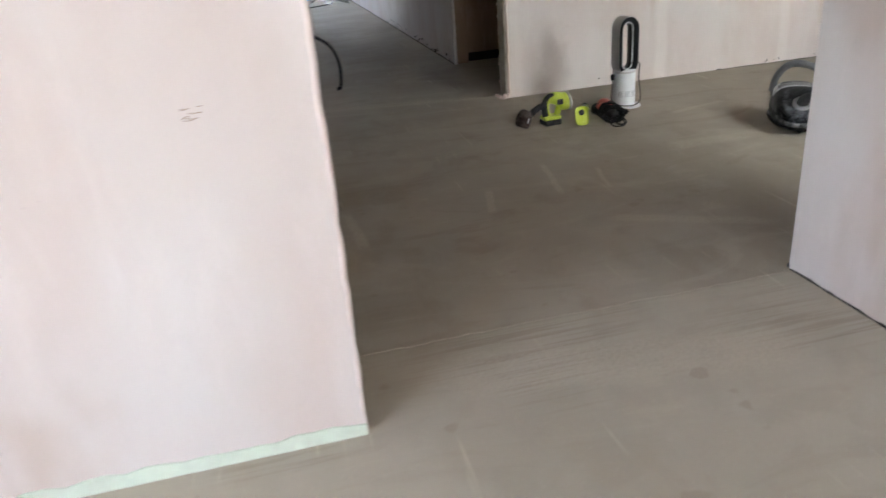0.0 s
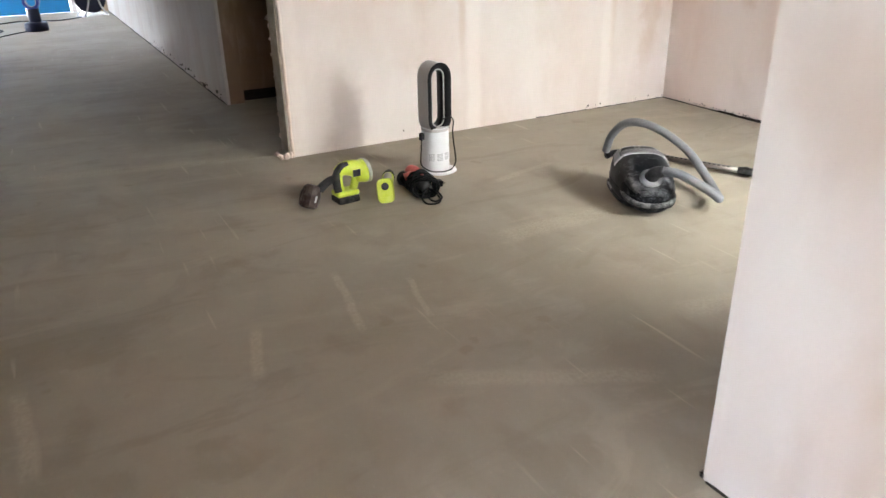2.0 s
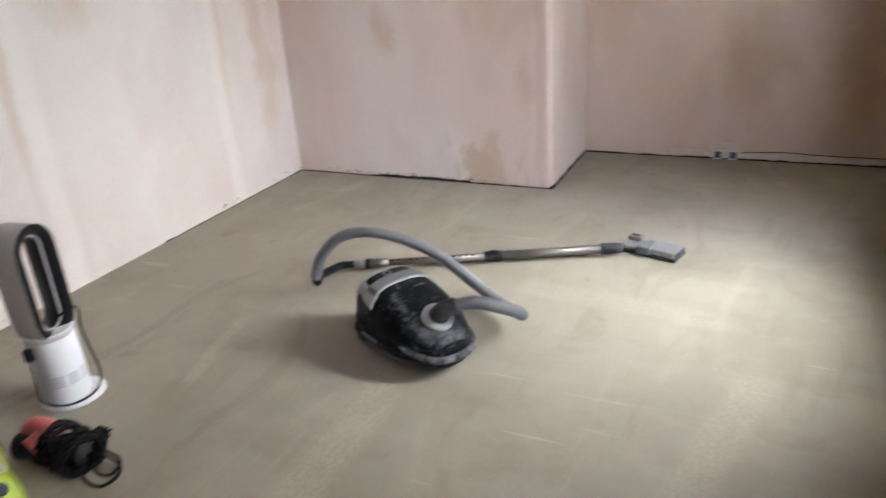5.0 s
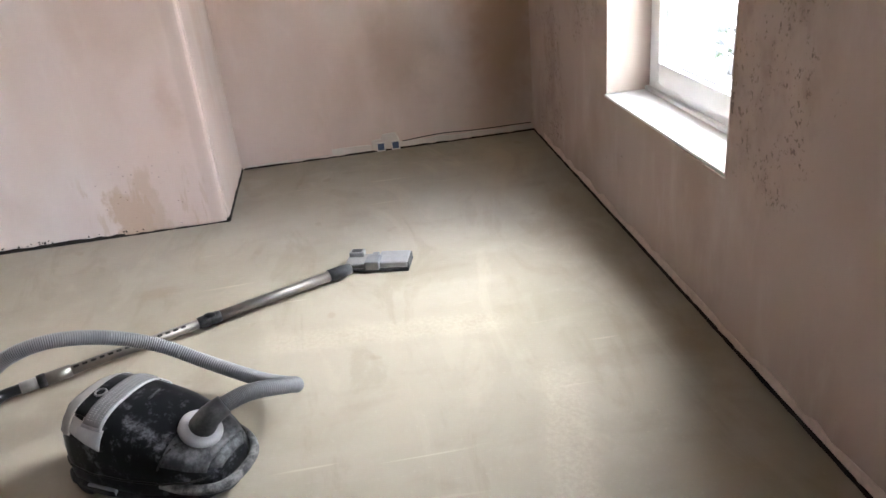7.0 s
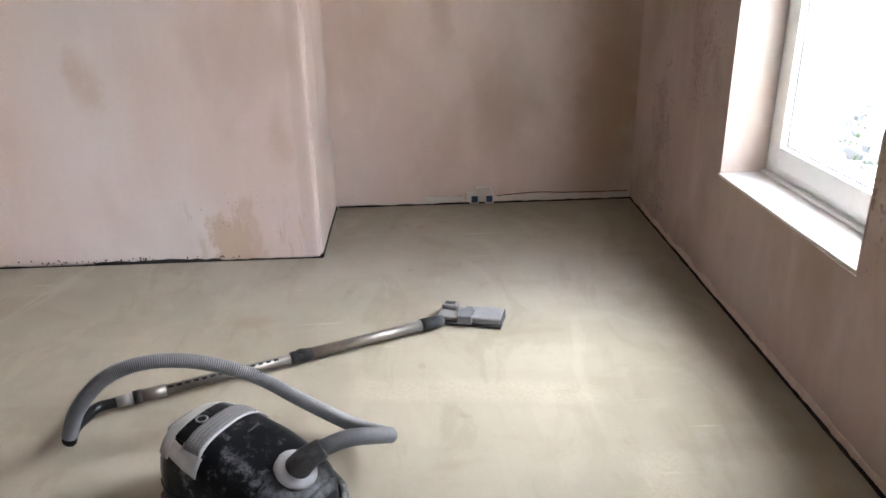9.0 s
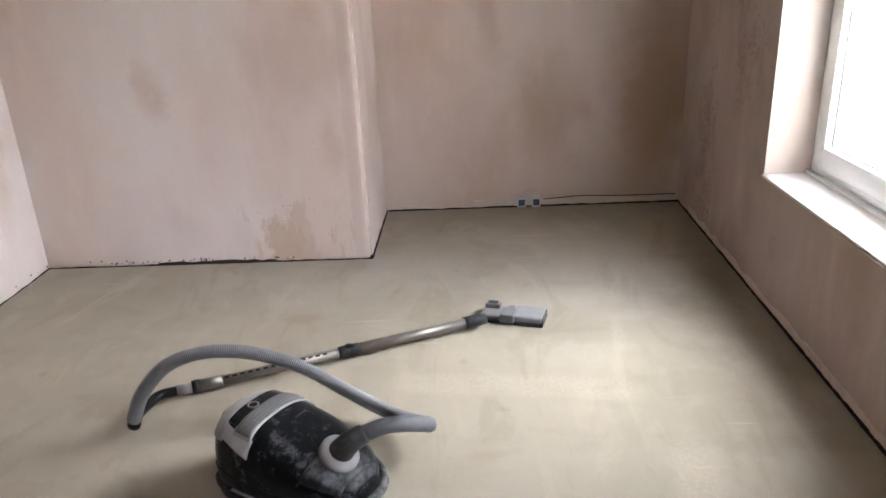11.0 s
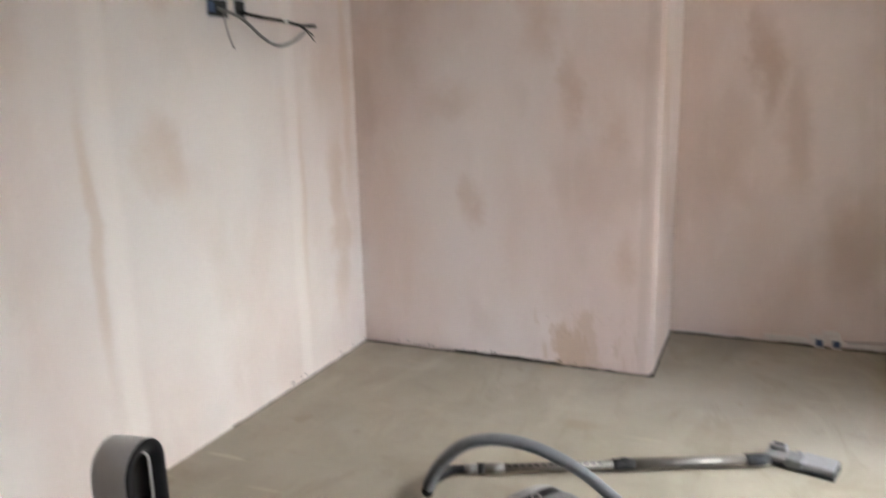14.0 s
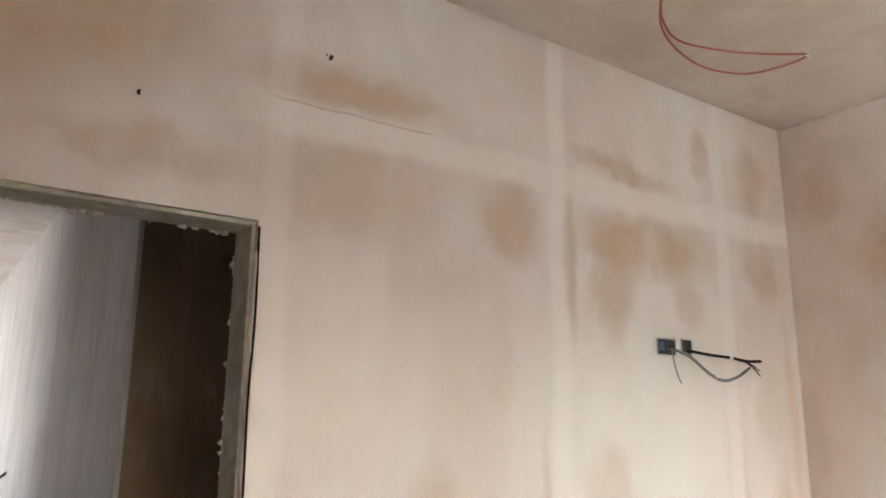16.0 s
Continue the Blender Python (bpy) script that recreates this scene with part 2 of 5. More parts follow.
PLASTER = plaster("skim_plaster", (0.66, 0.56, 0.505), (0.73, 0.675, 0.635), (0.53, 0.41, 0.325), damp=0.6)
PLASTER_NORTH = plaster("skim_plaster_jointed", (0.705, 0.595, 0.54), (0.765, 0.70, 0.655), (0.52, 0.385, 0.29), damp=0.2, high=0.25, extra=north_marks)
PLASTER_CHIM = plaster("skim_plaster_stained", (0.74, 0.60, 0.53), (0.79, 0.70, 0.65), (0.47, 0.335, 0.25), damp=0.3, high=0.3, extra=chimney_marks)
PLASTER_ALC = plaster("skim_plaster_damp", (0.70, 0.555, 0.485), (0.75, 0.635, 0.57), (0.54, 0.40, 0.31), damp=0.35, high=0.4, extra=alcove_marks)
# mould is its own; the darker base puts the backlit wall's shade into colour
PLASTER_SOUTH = plaster("skim_plaster_mouldy_shaded", (0.52, 0.40, 0.345), (0.55, 0.45, 0.395), (0.39, 0.285, 0.215), damp=0.5, extra=mould_marks)
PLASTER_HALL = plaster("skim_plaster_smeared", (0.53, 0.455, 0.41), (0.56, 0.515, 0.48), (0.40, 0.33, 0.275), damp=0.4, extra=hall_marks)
PLASTER_BEAD = plaster("plaster_corner", (0.74, 0.62, 0.55), (0.79, 0.70, 0.64), (0.64, 0.47, 0.36), damp=0.6)
PLASTER_CEIL = plaster("skim_plaster_ceiling", (0.62, 0.515, 0.45), (0.68, 0.60, 0.545), (0.50, 0.39, 0.315), damp=0.6)
# two browns, much darker than the room's plaster
PLASTER_STORE = plaster("dark_store_plaster", (0.25, 0.165, 0.108), (0.29, 0.20, 0.14), (0.18, 0.115, 0.072), damp=0.6)
PLASTER_DARK = plaster("dark_brown_plaster", (0.24, 0.155, 0.10), (0.30, 0.20, 0.14), (0.16, 0.10, 0.065), damp=0.6)


def screed():
    m = Nodes("floor_screed", 0.55)
    big = m.noise(0.9, 4, 0.55)
    mid = m.noise(4.0, 4, 0.55, m.at((1, 0.6, 1)), 0.25)
    arc = m.noise(3.2, 3, 0.5, m.at((0.35, 1.6, 1), (4, 0, 0)), 2.2)
    fine = m.noise(70, 5, 0.65)
    col = m.mix(m.ramp(big, 0.32, 0.68), (0.300, 0.267, 0.207), (0.374, 0.335, 0.267))
    col = m.mix(m.mul(m.ramp(mid, 0.48, 0.68), 0.4), col, (0.41, 0.37, 0.305))
    col = m.mix(m.mul(m.ramp(mid, 0.3, 0.46, 1.0, 0.0), 0.33), col, (0.225, 0.185, 0.135))
    swirl = m.noise(2.2, 5, 0.62, m.at((0.55, 1.5, 1), (4, 7, 0)), 1.4)
    col = m.mix(m.mul(m.ramp(swirl, 0.54, 0.66), 0.28), col, (0.44, 0.39, 0.305))
    col = m.mix(m.mul(m.ramp(swirl, 0.34, 0.46, 1.0, 0.0), 0.25), col, (0.215, 0.18, 0.125))
    # scrapes left by the float, at three slants
    for k, (turn, off) in enumerate(((0.5, 0), (-1.1, 3), (1.7, 8))):
        n = m.t.nodes.new("ShaderNodeMapping")
        m.put(n.inputs["Vector"], m.co)
        n.inputs["Rotation"].default_value, n.inputs["Scale"].default_value = (0, 0, turn), (26, 1.6, 1)
        n.inputs["Location"].default_value = (off, off, 0)
        line = m.ramp(m.noise(1.0, 2, 0.4, n.outputs[0], 0.2), 0.695, 0.735)
        gate = m.ramp(m.noise(1.1, 2, 0.5, m.at((1, 1, 1), (off, 3, 0))), 0.5, 0.6)
        col = m.mix(m.mul(line, gate, 0.4), col, (0.56, 0.49, 0.37))
    # daylight on the entry's floor, painted as a paler tone up to the joint
    y = m.axis(1)
    entry_light = m.ramp(m.math("ADD", y, m.mul(m.math("SUBTRACT", mid, 0.5), 0.05)), 2.46, 2.50, 1.0, 0.0)
    col = m.mix(m.mul(entry_light, 0.3), col, (0.50, 0.455, 0.36))
    # comb of the float beside the entry
    comb = m.mul(m.band(y, 2.22, 0.20, 0.08), m.ramp(m.noise(1.5, 2, 0.5, m.at((1, 1, 1), (5, 1, 0))), 0.4, 0.6), m.ramp(m.noise(1.0, 3, 0.6, m.at((2.0, 60, 1)), 0.3), 0.48, 0.6))
    col = m.mix(m.mul(comb, 0.45), col, (0.24, 0.20, 0.145))
    # pale scrapes and sweeps of the float
    for start, end, half, k in (((2.06, 4.15), (1.97, 3.62), 0.008, 0.55), ((1.64, 3.86), (1.57, 3.52), 0.010, 0.6), ((2.30, 3.95), (2.22, 3.60), 0.006, 0.4), ((0.89, 3.85), (0.92, 3.35), 0.012, 0.45),
                                ((2.80, 4.08), (3.60, 4.12), 0.035, 0.4), ((3.20, 4.75), (3.70, 4.86), 0.012, 0.4), ((2.0, 3.3), (2.7, 2.9), 0.02, 0.35), ((3.0, 3.2), (3.9, 3.0), 0.03, 0.35),
                                ((4.15, 3.05), (4.25, 3.95), 0.03, 0.3), ((0.9, 6.15), (2.35, 5.86), 0.03, 0.35), ((0.95, 2.30), (2.2, 2.02), 0.06, 0.35)):
        col = m.mix(m.mul(m.stroke(start, end, half, half * 2), m.ramp(fine, 0.35, 0.62, 0.3, 1.0), k), col, (0.52, 0.46, 0.36))
    col = m.mix(m.mul(m.spot(m.axis(0), m.axis(1), (4.75, 4.34), (0.06, 0.10)), 0.4), col, (0.27, 0.215, 0.145))
    blot = m.ramp(m.noise(6.5, 2, 0.4, m.at((1, 1, 1), (2, 9, 0))), 0.70, 0.745)
    col = m.mix(m.mul(blot, 0.3), col, (0.24, 0.19, 0.13))
    col = m.mix(m.mul(m.ramp(fine, 0.55, 0.8), 0.22), col, (0.55, 0.49, 0.39))
    m.put(m.bsdf.inputs["Roughness"], m.ramp(mid, 0.3, 0.75, 0.68, 0.86))
    m.bsdf.inputs["Specular IOR Level"].default_value = 0.35
    bump = m.math("ADD", m.mul(arc, 0.7), m.math("ADD", m.mul(mid, 0.5), m.mul(fine, 0.05)))
    return m.done(col, bump, 0.004, 0.35)


SCREED = screed()


def simple(name, col, rough, metal=0.0, dust=0.0, scale=30.0, dust_col=(0.55, 0.52, 0.47), bump=0.15, spread=0.18, edge=(0.36, 0.86)):
    """One stuff with a slight mottle, and dust lying in clouds on it."""
    m = Nodes(name, rough, metal)
    n = m.noise(scale, 4, 0.6)
    c = m.mix(n, tuple(v * (1 - spread) for v in col), tuple(min(1, v * (1 + spread)) for v in col))
    if max(col) < 0.1 and not metal:
        m.bsdf.inputs["Specular IOR Level"].default_value = 0.18
    if dust:
        d = m.mul(m.ramp(m.noise(scale * 0.55, 6, 0.75, None, 0.1), *edge), dust)
        c = m.mix(d, c, dust_col)
        m.put(m.bsdf.inputs["Roughness"], m.ramp(d, 0.0, 0.7, rough, 0.9))
    return m.done(c, n, 0.001, bump)


# near-black, standing for shade in gaps, pits and the void under short plaster
RECESS_DARK = simple("recess_shade", (0.025, 0.021, 0.018), 0.9, spread=0.5)
FOAM = simple("green_foam_strip", (0.60, 0.68, 0.56), 0.8, scale=18, dust=0.4)
TIMBER = simple("raw_timber", (0.33, 0.24, 0.16), 0.8, scale=14, dust=0.5)
ROUGH = simple("rough_grey_reveal", (0.30, 0.255, 0.20), 0.92, scale=22, dust=0.6, dust_col=(0.55, 0.53, 0.48), bump=0.8, spread=0.4)
RUBBLE = simple("broken_plaster", (0.62, 0.50, 0.44), 0.9, scale=40, spread=0.3)
UPVC = simple("white_window_plastic", (0.80, 0.81, 0.80), 0.32, spread=0.03, bump=0.03)
GASKET = simple("grey_gasket", (0.30, 0.31, 0.31), 0.6)
SILLPAINT = simple("white_board_sill", (0.78, 0.75, 0.72), 0.5, scale=9, spread=0.06, dust=0.15)
BOARD = simple("pale_plasterboard", (0.62, 0.57, 0.52), 0.85, scale=12)
BOARD_GREY = simple("grey_board_edge", (0.36, 0.345, 0.325), 0.9, scale=9, dust=0.3)
STEEL = simple("galvanised_box", (0.42, 0.43, 0.44), 0.4, 0.9, scale=60)
BOXDARK = simple("box_inside", (0.035, 0.036, 0.038), 0.7)
BOXBLUE = simple("blue_socket_box", (0.05, 0.085, 0.17), 0.5)
CABLE_GREY = simple("grey_cable", (0.17, 0.165, 0.16), 0.5)
CABLE_BLACK = simple("black_cable", (0.005, 0.005, 0.0055), 0.62)
CABLE_RED = simple("red_cable", (0.36, 0.095, 0.07), 0.5)
CABLE_WHITE = simple("white_cable", (0.62, 0.60, 0.57), 0.5)
BLACK_SHELL = simple("black_shell", (0.0045, 0.005, 0.006), 0.34, dust=0.55, scale=36, dust_col=(0.24, 0.245, 0.265), bump=0.0, edge=(0.50, 0.74))
BLACK_SHELL.node_tree.nodes["Principled BSDF"].inputs["Specular IOR Level"].default_value = 0.14
COLLAR = simple("grey_collar", (0.30, 0.30, 0.31), 0.5, dust=0.2)
LID_GREY = simple("dusty_lid", (0.018, 0.019, 0.021), 0.5, dust=0.75, scale=30, dust_col=(0.17, 0.172, 0.18), edge=(0.38, 0.70))
SILVER_SHELL = simple("silver_surround", (0.33, 0.325, 0.325), 0.45, dust=0.2, scale=34)
GRILLE_GREY = simple("grey_grille_mesh", (0.13, 0.13, 0.132), 0.6, scale=90, spread=0.4)
LOOP_GREY = simple("dusty_carry_loop", (0.03, 0.031, 0.033), 0.55, dust=0.85, scale=30, dust_col=(0.27, 0.265, 0.26), edge=(0.36, 0.66))
BLACK_TRIM = simple("black_bumper", (0.008, 0.008, 0.0085), 0.5, dust=0.3, scale=34, dust_col=(0.24, 0.23, 0.22))
GREY_SHELL = simple("silver_grey_plastic", (0.20, 0.195, 0.195), 0.45, dust=0.15, scale=34)
GREY_LIGHT = simple("light_grey_plastic", (0.235, 0.238, 0.25), 0.45, dust=0.12, scale=40)
HOSE = simple("grey_ribbed_hose", (0.145, 0.151, 0.160), 0.42, dust=0.15, scale=25)
HOSE_CUFF = simple("dusty_hose_cuff", (0.035, 0.035, 0.036), 0.5, dust=0.6, scale=30, dust_col=(0.20, 0.195, 0.19))
CHROME = simple("brushed_chrome", (0.19, 0.175, 0.16), 0.42, 0.8, dust=0.06, scale=45)
NOZZLE_DARK = simple("dark_grey_plastic", (0.028, 0.030, 0.033), 0.5, dust=0.12, scale=45)
WHITE_PLASTIC = simple("white_plastic", (0.76, 0.78, 0.80), 0.3, spread=0.03, bump=0.02, dust=0.12)
SILVER_PLASTIC = simple("silver_plastic", (0.52, 0.51, 0.50), 0.36, 0.15, spread=0.05, bump=0.02)
GLOSS_BLACK = simple("gloss_black", (0.008, 0.008, 0.009), 0.3, spread=0.1, bump=0.0)
LIME = simple("lime_plastic", (0.46, 0.55, 0.03), 0.4, dust=0.25, scale=28, dust_col=(0.6, 0.62, 0.42))
RUBBER = simple("grey_rubber", (0.014, 0.015, 0.016), 0.6, dust=0.2, scale=36, dust_col=(0.25, 0.25, 0.23))
SMOKED = simple("smoked_dust_box", (0.045, 0.030, 0.027), 0.25, dust=0.5, scale=34, dust_col=(0.20, 0.16, 0.145))
PAD = simple("grey_sanding_pad", (0.36, 0.35, 0.33), 0.9, dust=0.4)
RED_PLASTIC = simple("red_plastic", (0.62, 0.11, 0.10), 0.45, dust=0.5, scale=28)
BLUE_PANEL = simple("blue_door_paint", (0.01, 0.27, 0.62), 0.4, scale=6, spread=0.12)
BLUE_PLASTIC = simple("blue_plastic", (0.035, 0.06, 0.30), 0.3)
DUSK_PLASTIC = simple("black_blue_plastic", (0.02, 0.023, 0.045), 0.35)
CONCRETE = simple("pale_yard_concrete", (0.52, 0.505, 0.47), 0.9, scale=3, dust=0.4, spread=0.15, dust_col=(0.60, 0.585, 0.55))
RENDERWALL = simple("white_render", (0.78, 0.77, 0.74), 0.9, scale=5, spread=0.05)
STONE = simple("yard_rubble", (0.11, 0.108, 0.10), 0.9, scale=8, spread=0.4)
LEAF = simple("weed_leaf", (0.06, 0.085, 0.04), 0.6, scale=20, spread=0.4)
SCRATCH = simple("brown_scratch", (0.33, 0.25, 0.19), 0.9)
BARS = simple("printed_grey", (0.40, 0.41, 0.43), 0.5)


def glass():
    m = Nodes("window_glass", 0.0)
    clear, shine = m.t.nodes.new("ShaderNodeBsdfTransparent"), m.t.nodes.new("ShaderNodeBsdfGlossy")
    clear.inputs["Color"].default_value = (0.94, 0.965, 0.955, 1)
    shine.inputs["Roughness"].default_value = 0.01
    edge, both = m.t.nodes.new("ShaderNodeLayerWeight"), m.t.nodes.new("ShaderNodeMixShader")
    edge.inputs["Blend"].default_value = 0.2
    gloss = m.ramp(edge.outputs["Facing"], 0.1, 1.0, 0.03, 0.5)
    for a, b in ((gloss, both.inputs[0]), (clear.outputs[0], both.inputs[1]), (shine.outputs[0], both.inputs[2]), (both.outputs[0], m.t.nodes["Material Output"].inputs["Surface"])):
        m.t.links.new(a, b)
    return m.mat


GLASS = glass()


# ---- makers ----
def finish(name, bm, mat, parent=None, smooth=False, bevel=0.0, seg=2):
    bmesh.ops.recalc_face_normals(bm, faces=bm.faces)
    me = bpy.data.meshes.new(name)
    bm.to_mesh(me)
    bm.free()
    for m in (mat if isinstance(mat, (list, tuple)) else [mat]):
        me.materials.append(m)
    if smooth:
        me.polygons.foreach_set("use_smooth", [True] * len(me.polygons))
    ob = new(name, me)
    if bevel:
        b = ob.modifiers.new("bevel", "BEVEL")
        b.width, b.segments, b.limit_method, b.angle_limit = bevel, seg, "ANGLE", radians(40)
    ob.parent = parent
    return ob


def prism(bm, plan, z0, z1):
    """An upright block over the plan's corners."""
    lo = [bm.verts.new((x, y, z0)) for x, y in plan]
    hi = [bm.verts.new((x, y, z1)) for x, y in plan]
    n = len(plan)
    bm.faces.new(lo[::-1])
    bm.faces.new(hi)
    for i in range(n):
        bm.faces.new((lo[i], lo[(i + 1) % n], hi[(i + 1) % n], hi[i]))


def block(bm, x0, x1, y0, y1, z0, z1):
    prism(bm, [(x0, y0), (x1, y0), (x1, y1), (x0, y1)], z0, z1)


def structure(name, mat, blocks, label, bevel=0.0, plans=()):
    bm = bmesh.new()
    for b in blocks:
        block(bm, *b)
    for plan, z0, z1 in plans:
        prism(bm, plan, z0, z1)
    return tagged(finish(name, bm, mat, bevel=bevel), label, "wall" if "wall" in name else name.split("_")[0], kind="structure")


def smooth_path(pts, per=8):
    """A Catmull-Rom line through pts."""
    p = [Vector(q) for q in pts]
    p = [2 * p[0] - p[1]] + p + [2 * p[-1] - p[-2]]
    out = []
    for i in range(1, len(p) - 2):
        for k in range(per):
            t = k / per
            a, b, c, d = p[i - 1], p[i], p[i + 1], p[i + 2]
            out.append(0.5 * (2 * b + (c - a) * t + (2 * a - 5 * b + 4 * c - d) * t * t + (3 * b - a - 3 * c + d) * t ** 3))
    return out + [p[-2]]


def sweep(bm, line, radius, sides=10, cap=True):
    """A tube along line; radius is a number or a function of the share of the way."""
    up = Vector((0.13, 0.21, 0.97))
    rings = []
    for i, q in enumerate(line):
        d = (line[min(i + 1, len(line) - 1)] - line[max(i - 1, 0)]).normalized()
        a = up - d * up.dot(d)
        a = a.normalized() if a.length > 1e-4 else d.orthogonal().normalized()
        up = a
        b = d.cross(a)
        r = radius(i / (len(line) - 1)) if callable(radius) else radius
        rings.append([bm.verts.new(q + r * (a * math.cos(k * math.tau / sides) + b * math.sin(k * math.tau / sides))) for k in range(sides)])
    for r, s in zip(rings, rings[1:]):
        for k in range(sides):
            bm.faces.new((r[k], r[(k + 1) % sides], s[(k + 1) % sides], s[k]))
    if cap:
        bm.faces.new(rings[0][::-1])
        bm.faces.new(rings[-1])


def tube(name, pts, radius, mat, parent=None, per=8, sides=10, straight=False):
    bm = bmesh.new()
    sweep(bm, [Vector(p) for p in pts] if straight else smooth_path(pts, per), radius, sides)
    return finish(name, bm, mat, parent, smooth=True)


def lathe(bm, profile, sides=32, centre=(0, 0, 0)):
    """Turn a profile of (radius, height) round an upright axis."""
    c = Vector(centre)
    rings = [[bm.verts.new(c + Vector((r * math.cos(k * math.tau / sides), r * math.sin(k * math.tau / sides), z))) for k in range(sides)] for r, z in profile]
    for a, b in zip(rings, rings[1:]):
        for k in range(sides):
            bm.faces.new((a[k], a[(k + 1) % sides], b[(k + 1) % sides], b[k]))
    bm.faces.new(rings[0][::-1])
    bm.faces.new(rings[-1])


def loft(bm, sections):
    """Skin rings of equal count, capped."""
    rings = [[bm.verts.new(p) for p in s] for s in sections]
    n = len(rings[0])
    for a, b in zip(rings, rings[1:]):
        for k in range(n):
            bm.faces.new((a[k], a[(k + 1) % n], b[(k + 1) % n], b[k]))
    bm.faces.new(rings[0][::-1])
    bm.faces.new(rings[-1])


def oval(rx, ry, z, n=40, power=2.6, cx=0.0, cy=0.0):
    """A rounded-square ring."""
    out = []
    for k in range(n):
        c, s = math.cos(k * math.tau / n), math.sin(k * math.tau / n)
        out.append((cx + rx * math.copysign(abs(c) ** (2 / power), c), cy + ry * math.copysign(abs(s) ** (2 / power), s), z))
    return out


def thing(name, m, label, category, group=""):
    e = new(name)
    e.matrix_world = m
    e.empty_display_size = 0.05
    return tagged(e, label, category, group)


def lump(bm, x, y, z, r, rng):
    """A broken crumb."""
    m = Matrix.Translation((x, y, z)) @ Euler((rng.random() * 6, rng.random() * 6, rng.random() * 6)).to_matrix().to_4x4() @ Matrix.Diagonal((r, r * rng.uniform(0.6, 1), r * rng.uniform(0.4, 0.8), 1))
    for v in bmesh.ops.create_icosphere(bm, subdivisions=1, radius=1, matrix=m)["verts"]:
        v.co += Vector((rng.uniform(-1, 1), rng.uniform(-1, 1), rng.uniform(-1, 1))) * r * 0.18


def ragged(bm, a, b, z0, z1, thick, out, rng, step=0.03, wild=0.5):
    """A low strip along the foot of a wall from a to b, with an uneven top; out: the way it faces."""
    a, b, out = Vector((*a, 0)), Vector((*b, 0)), Vector((*out, 0))
    n = max(2, int((b - a).length / step))
    prev = None
    for i in range(n + 1):
        q = a.lerp(b, i / n)
        h = z0 + (z1 - z0) * (1 - wild * rng.random())
        t = thick * (1 - 0.5 * wild * rng.random())
        ring = [bm.verts.new(q + Vector((0, 0, z0)) - out * 0.01), bm.verts.new(q + out * t + Vector((0, 0, z0))), bm.verts.new(q + out * t * 0.8 + Vector((0, 0, h))), bm.verts.new(q - out * 0.01 + Vector((0, 0, h)))]
        if prev:
            for k in range(4):
                bm.faces.new((prev[k], prev[(k + 1) % 4], ring[(k + 1) % 4], ring[k]))
        else:
            bm.faces.new(ring[::-1])
        prev = ring
    bm.faces.new(prev)

# ---- the building ----
def south_y(x):
    return SOUTH_W + (SOUTH_E - SOUTH_W) * (x - HALL_E) / (ALC - HALL_E)


OUT = 2.03          # outer face of the south wall
bm = bmesh.new()
block(bm, -2.8, 2.76, -2.9, 15.3, -0.2, 0.0)
block(bm, 2.76, 6.435, OUT, 15.3, -0.2, 0.0)
tagged(finish("floor", bm, SCREED), "bare grey-brown sand screed floor with float marks", "floor", kind="structure")

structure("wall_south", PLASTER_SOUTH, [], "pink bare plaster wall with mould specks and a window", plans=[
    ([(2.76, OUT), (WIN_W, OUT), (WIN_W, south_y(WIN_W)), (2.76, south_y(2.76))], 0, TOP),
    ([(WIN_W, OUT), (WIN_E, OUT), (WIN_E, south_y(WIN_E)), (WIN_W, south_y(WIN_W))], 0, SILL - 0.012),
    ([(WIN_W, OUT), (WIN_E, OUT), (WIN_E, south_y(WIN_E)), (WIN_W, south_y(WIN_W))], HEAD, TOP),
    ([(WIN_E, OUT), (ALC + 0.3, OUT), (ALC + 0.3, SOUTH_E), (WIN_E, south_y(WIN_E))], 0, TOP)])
structure("wall_entry_east", PLASTER, [(ENTRY_E, 2.76, -3.0, south_y(2.76), 0, TOP)], "pale pink bare plaster wall beside the way in")
structure("wall_east", PLASTER_ALC, [(ALC, ALC + 0.3, SOUTH_E, RET + 0.02, 0, TOP)], "pink-brown damp plaster wall of the alcove")
structure("wall_chimney_breast", PLASTER_CHIM, [(CHIM, ALC + 0.3, RET + 0.02, NORTH + 0.16, 0, TOP)], "pink plastered chimney breast with a brown water stain", bevel=0.012)
bm = bmesh.new()
block(bm, CHIM + 0.012, ALC, RET + 0.012, RET + 0.02, 0, TOP)
tagged(finish("trim_breast_return", bm, PLASTER_BEAD), "pale plastered return of the chimney breast", "wall", kind="structure")
structure("wall_north", PLASTER_NORTH, [(HALL_E, CHIM, NORTH, NORTH + 0.16, 0, TOP), (HALL_W, HALL_E, NORTH, NORTH + 0.16, DOOR_TOP, TOP), (-2.5, HALL_W, NORTH, NORTH + 0.16, 0, TOP)],
          "patchy drying plaster wall over the passage opening")
structure("wall_entry_north", PLASTER, [(-2.5, 0.73, 2.075, 2.40, 0, TOP)], "pale pink skimmed wall end beside the way in", bevel=0.006)
structure("wall_west", PLASTER, [(0.15, 0.40, 2.40, 4.95, 0, TOP)], "bare plaster wall with loose cables at its end")
# closing walls out of view; their openings are added and sized to light the entry
structure("wall_entry_south", PLASTER, [(-2.5, 0.9, -2.9, -2.5, 0, TOP), (2.0, ENTRY_E, -2.9, -2.5, 0, TOP), (0.9, 2.0, -2.9, -2.5, 0, 1.65), (0.9, 2.0, -2.9, -2.5, 2.6, TOP)], "unseen plain plaster wall, its unglazed opening added to light the entry")
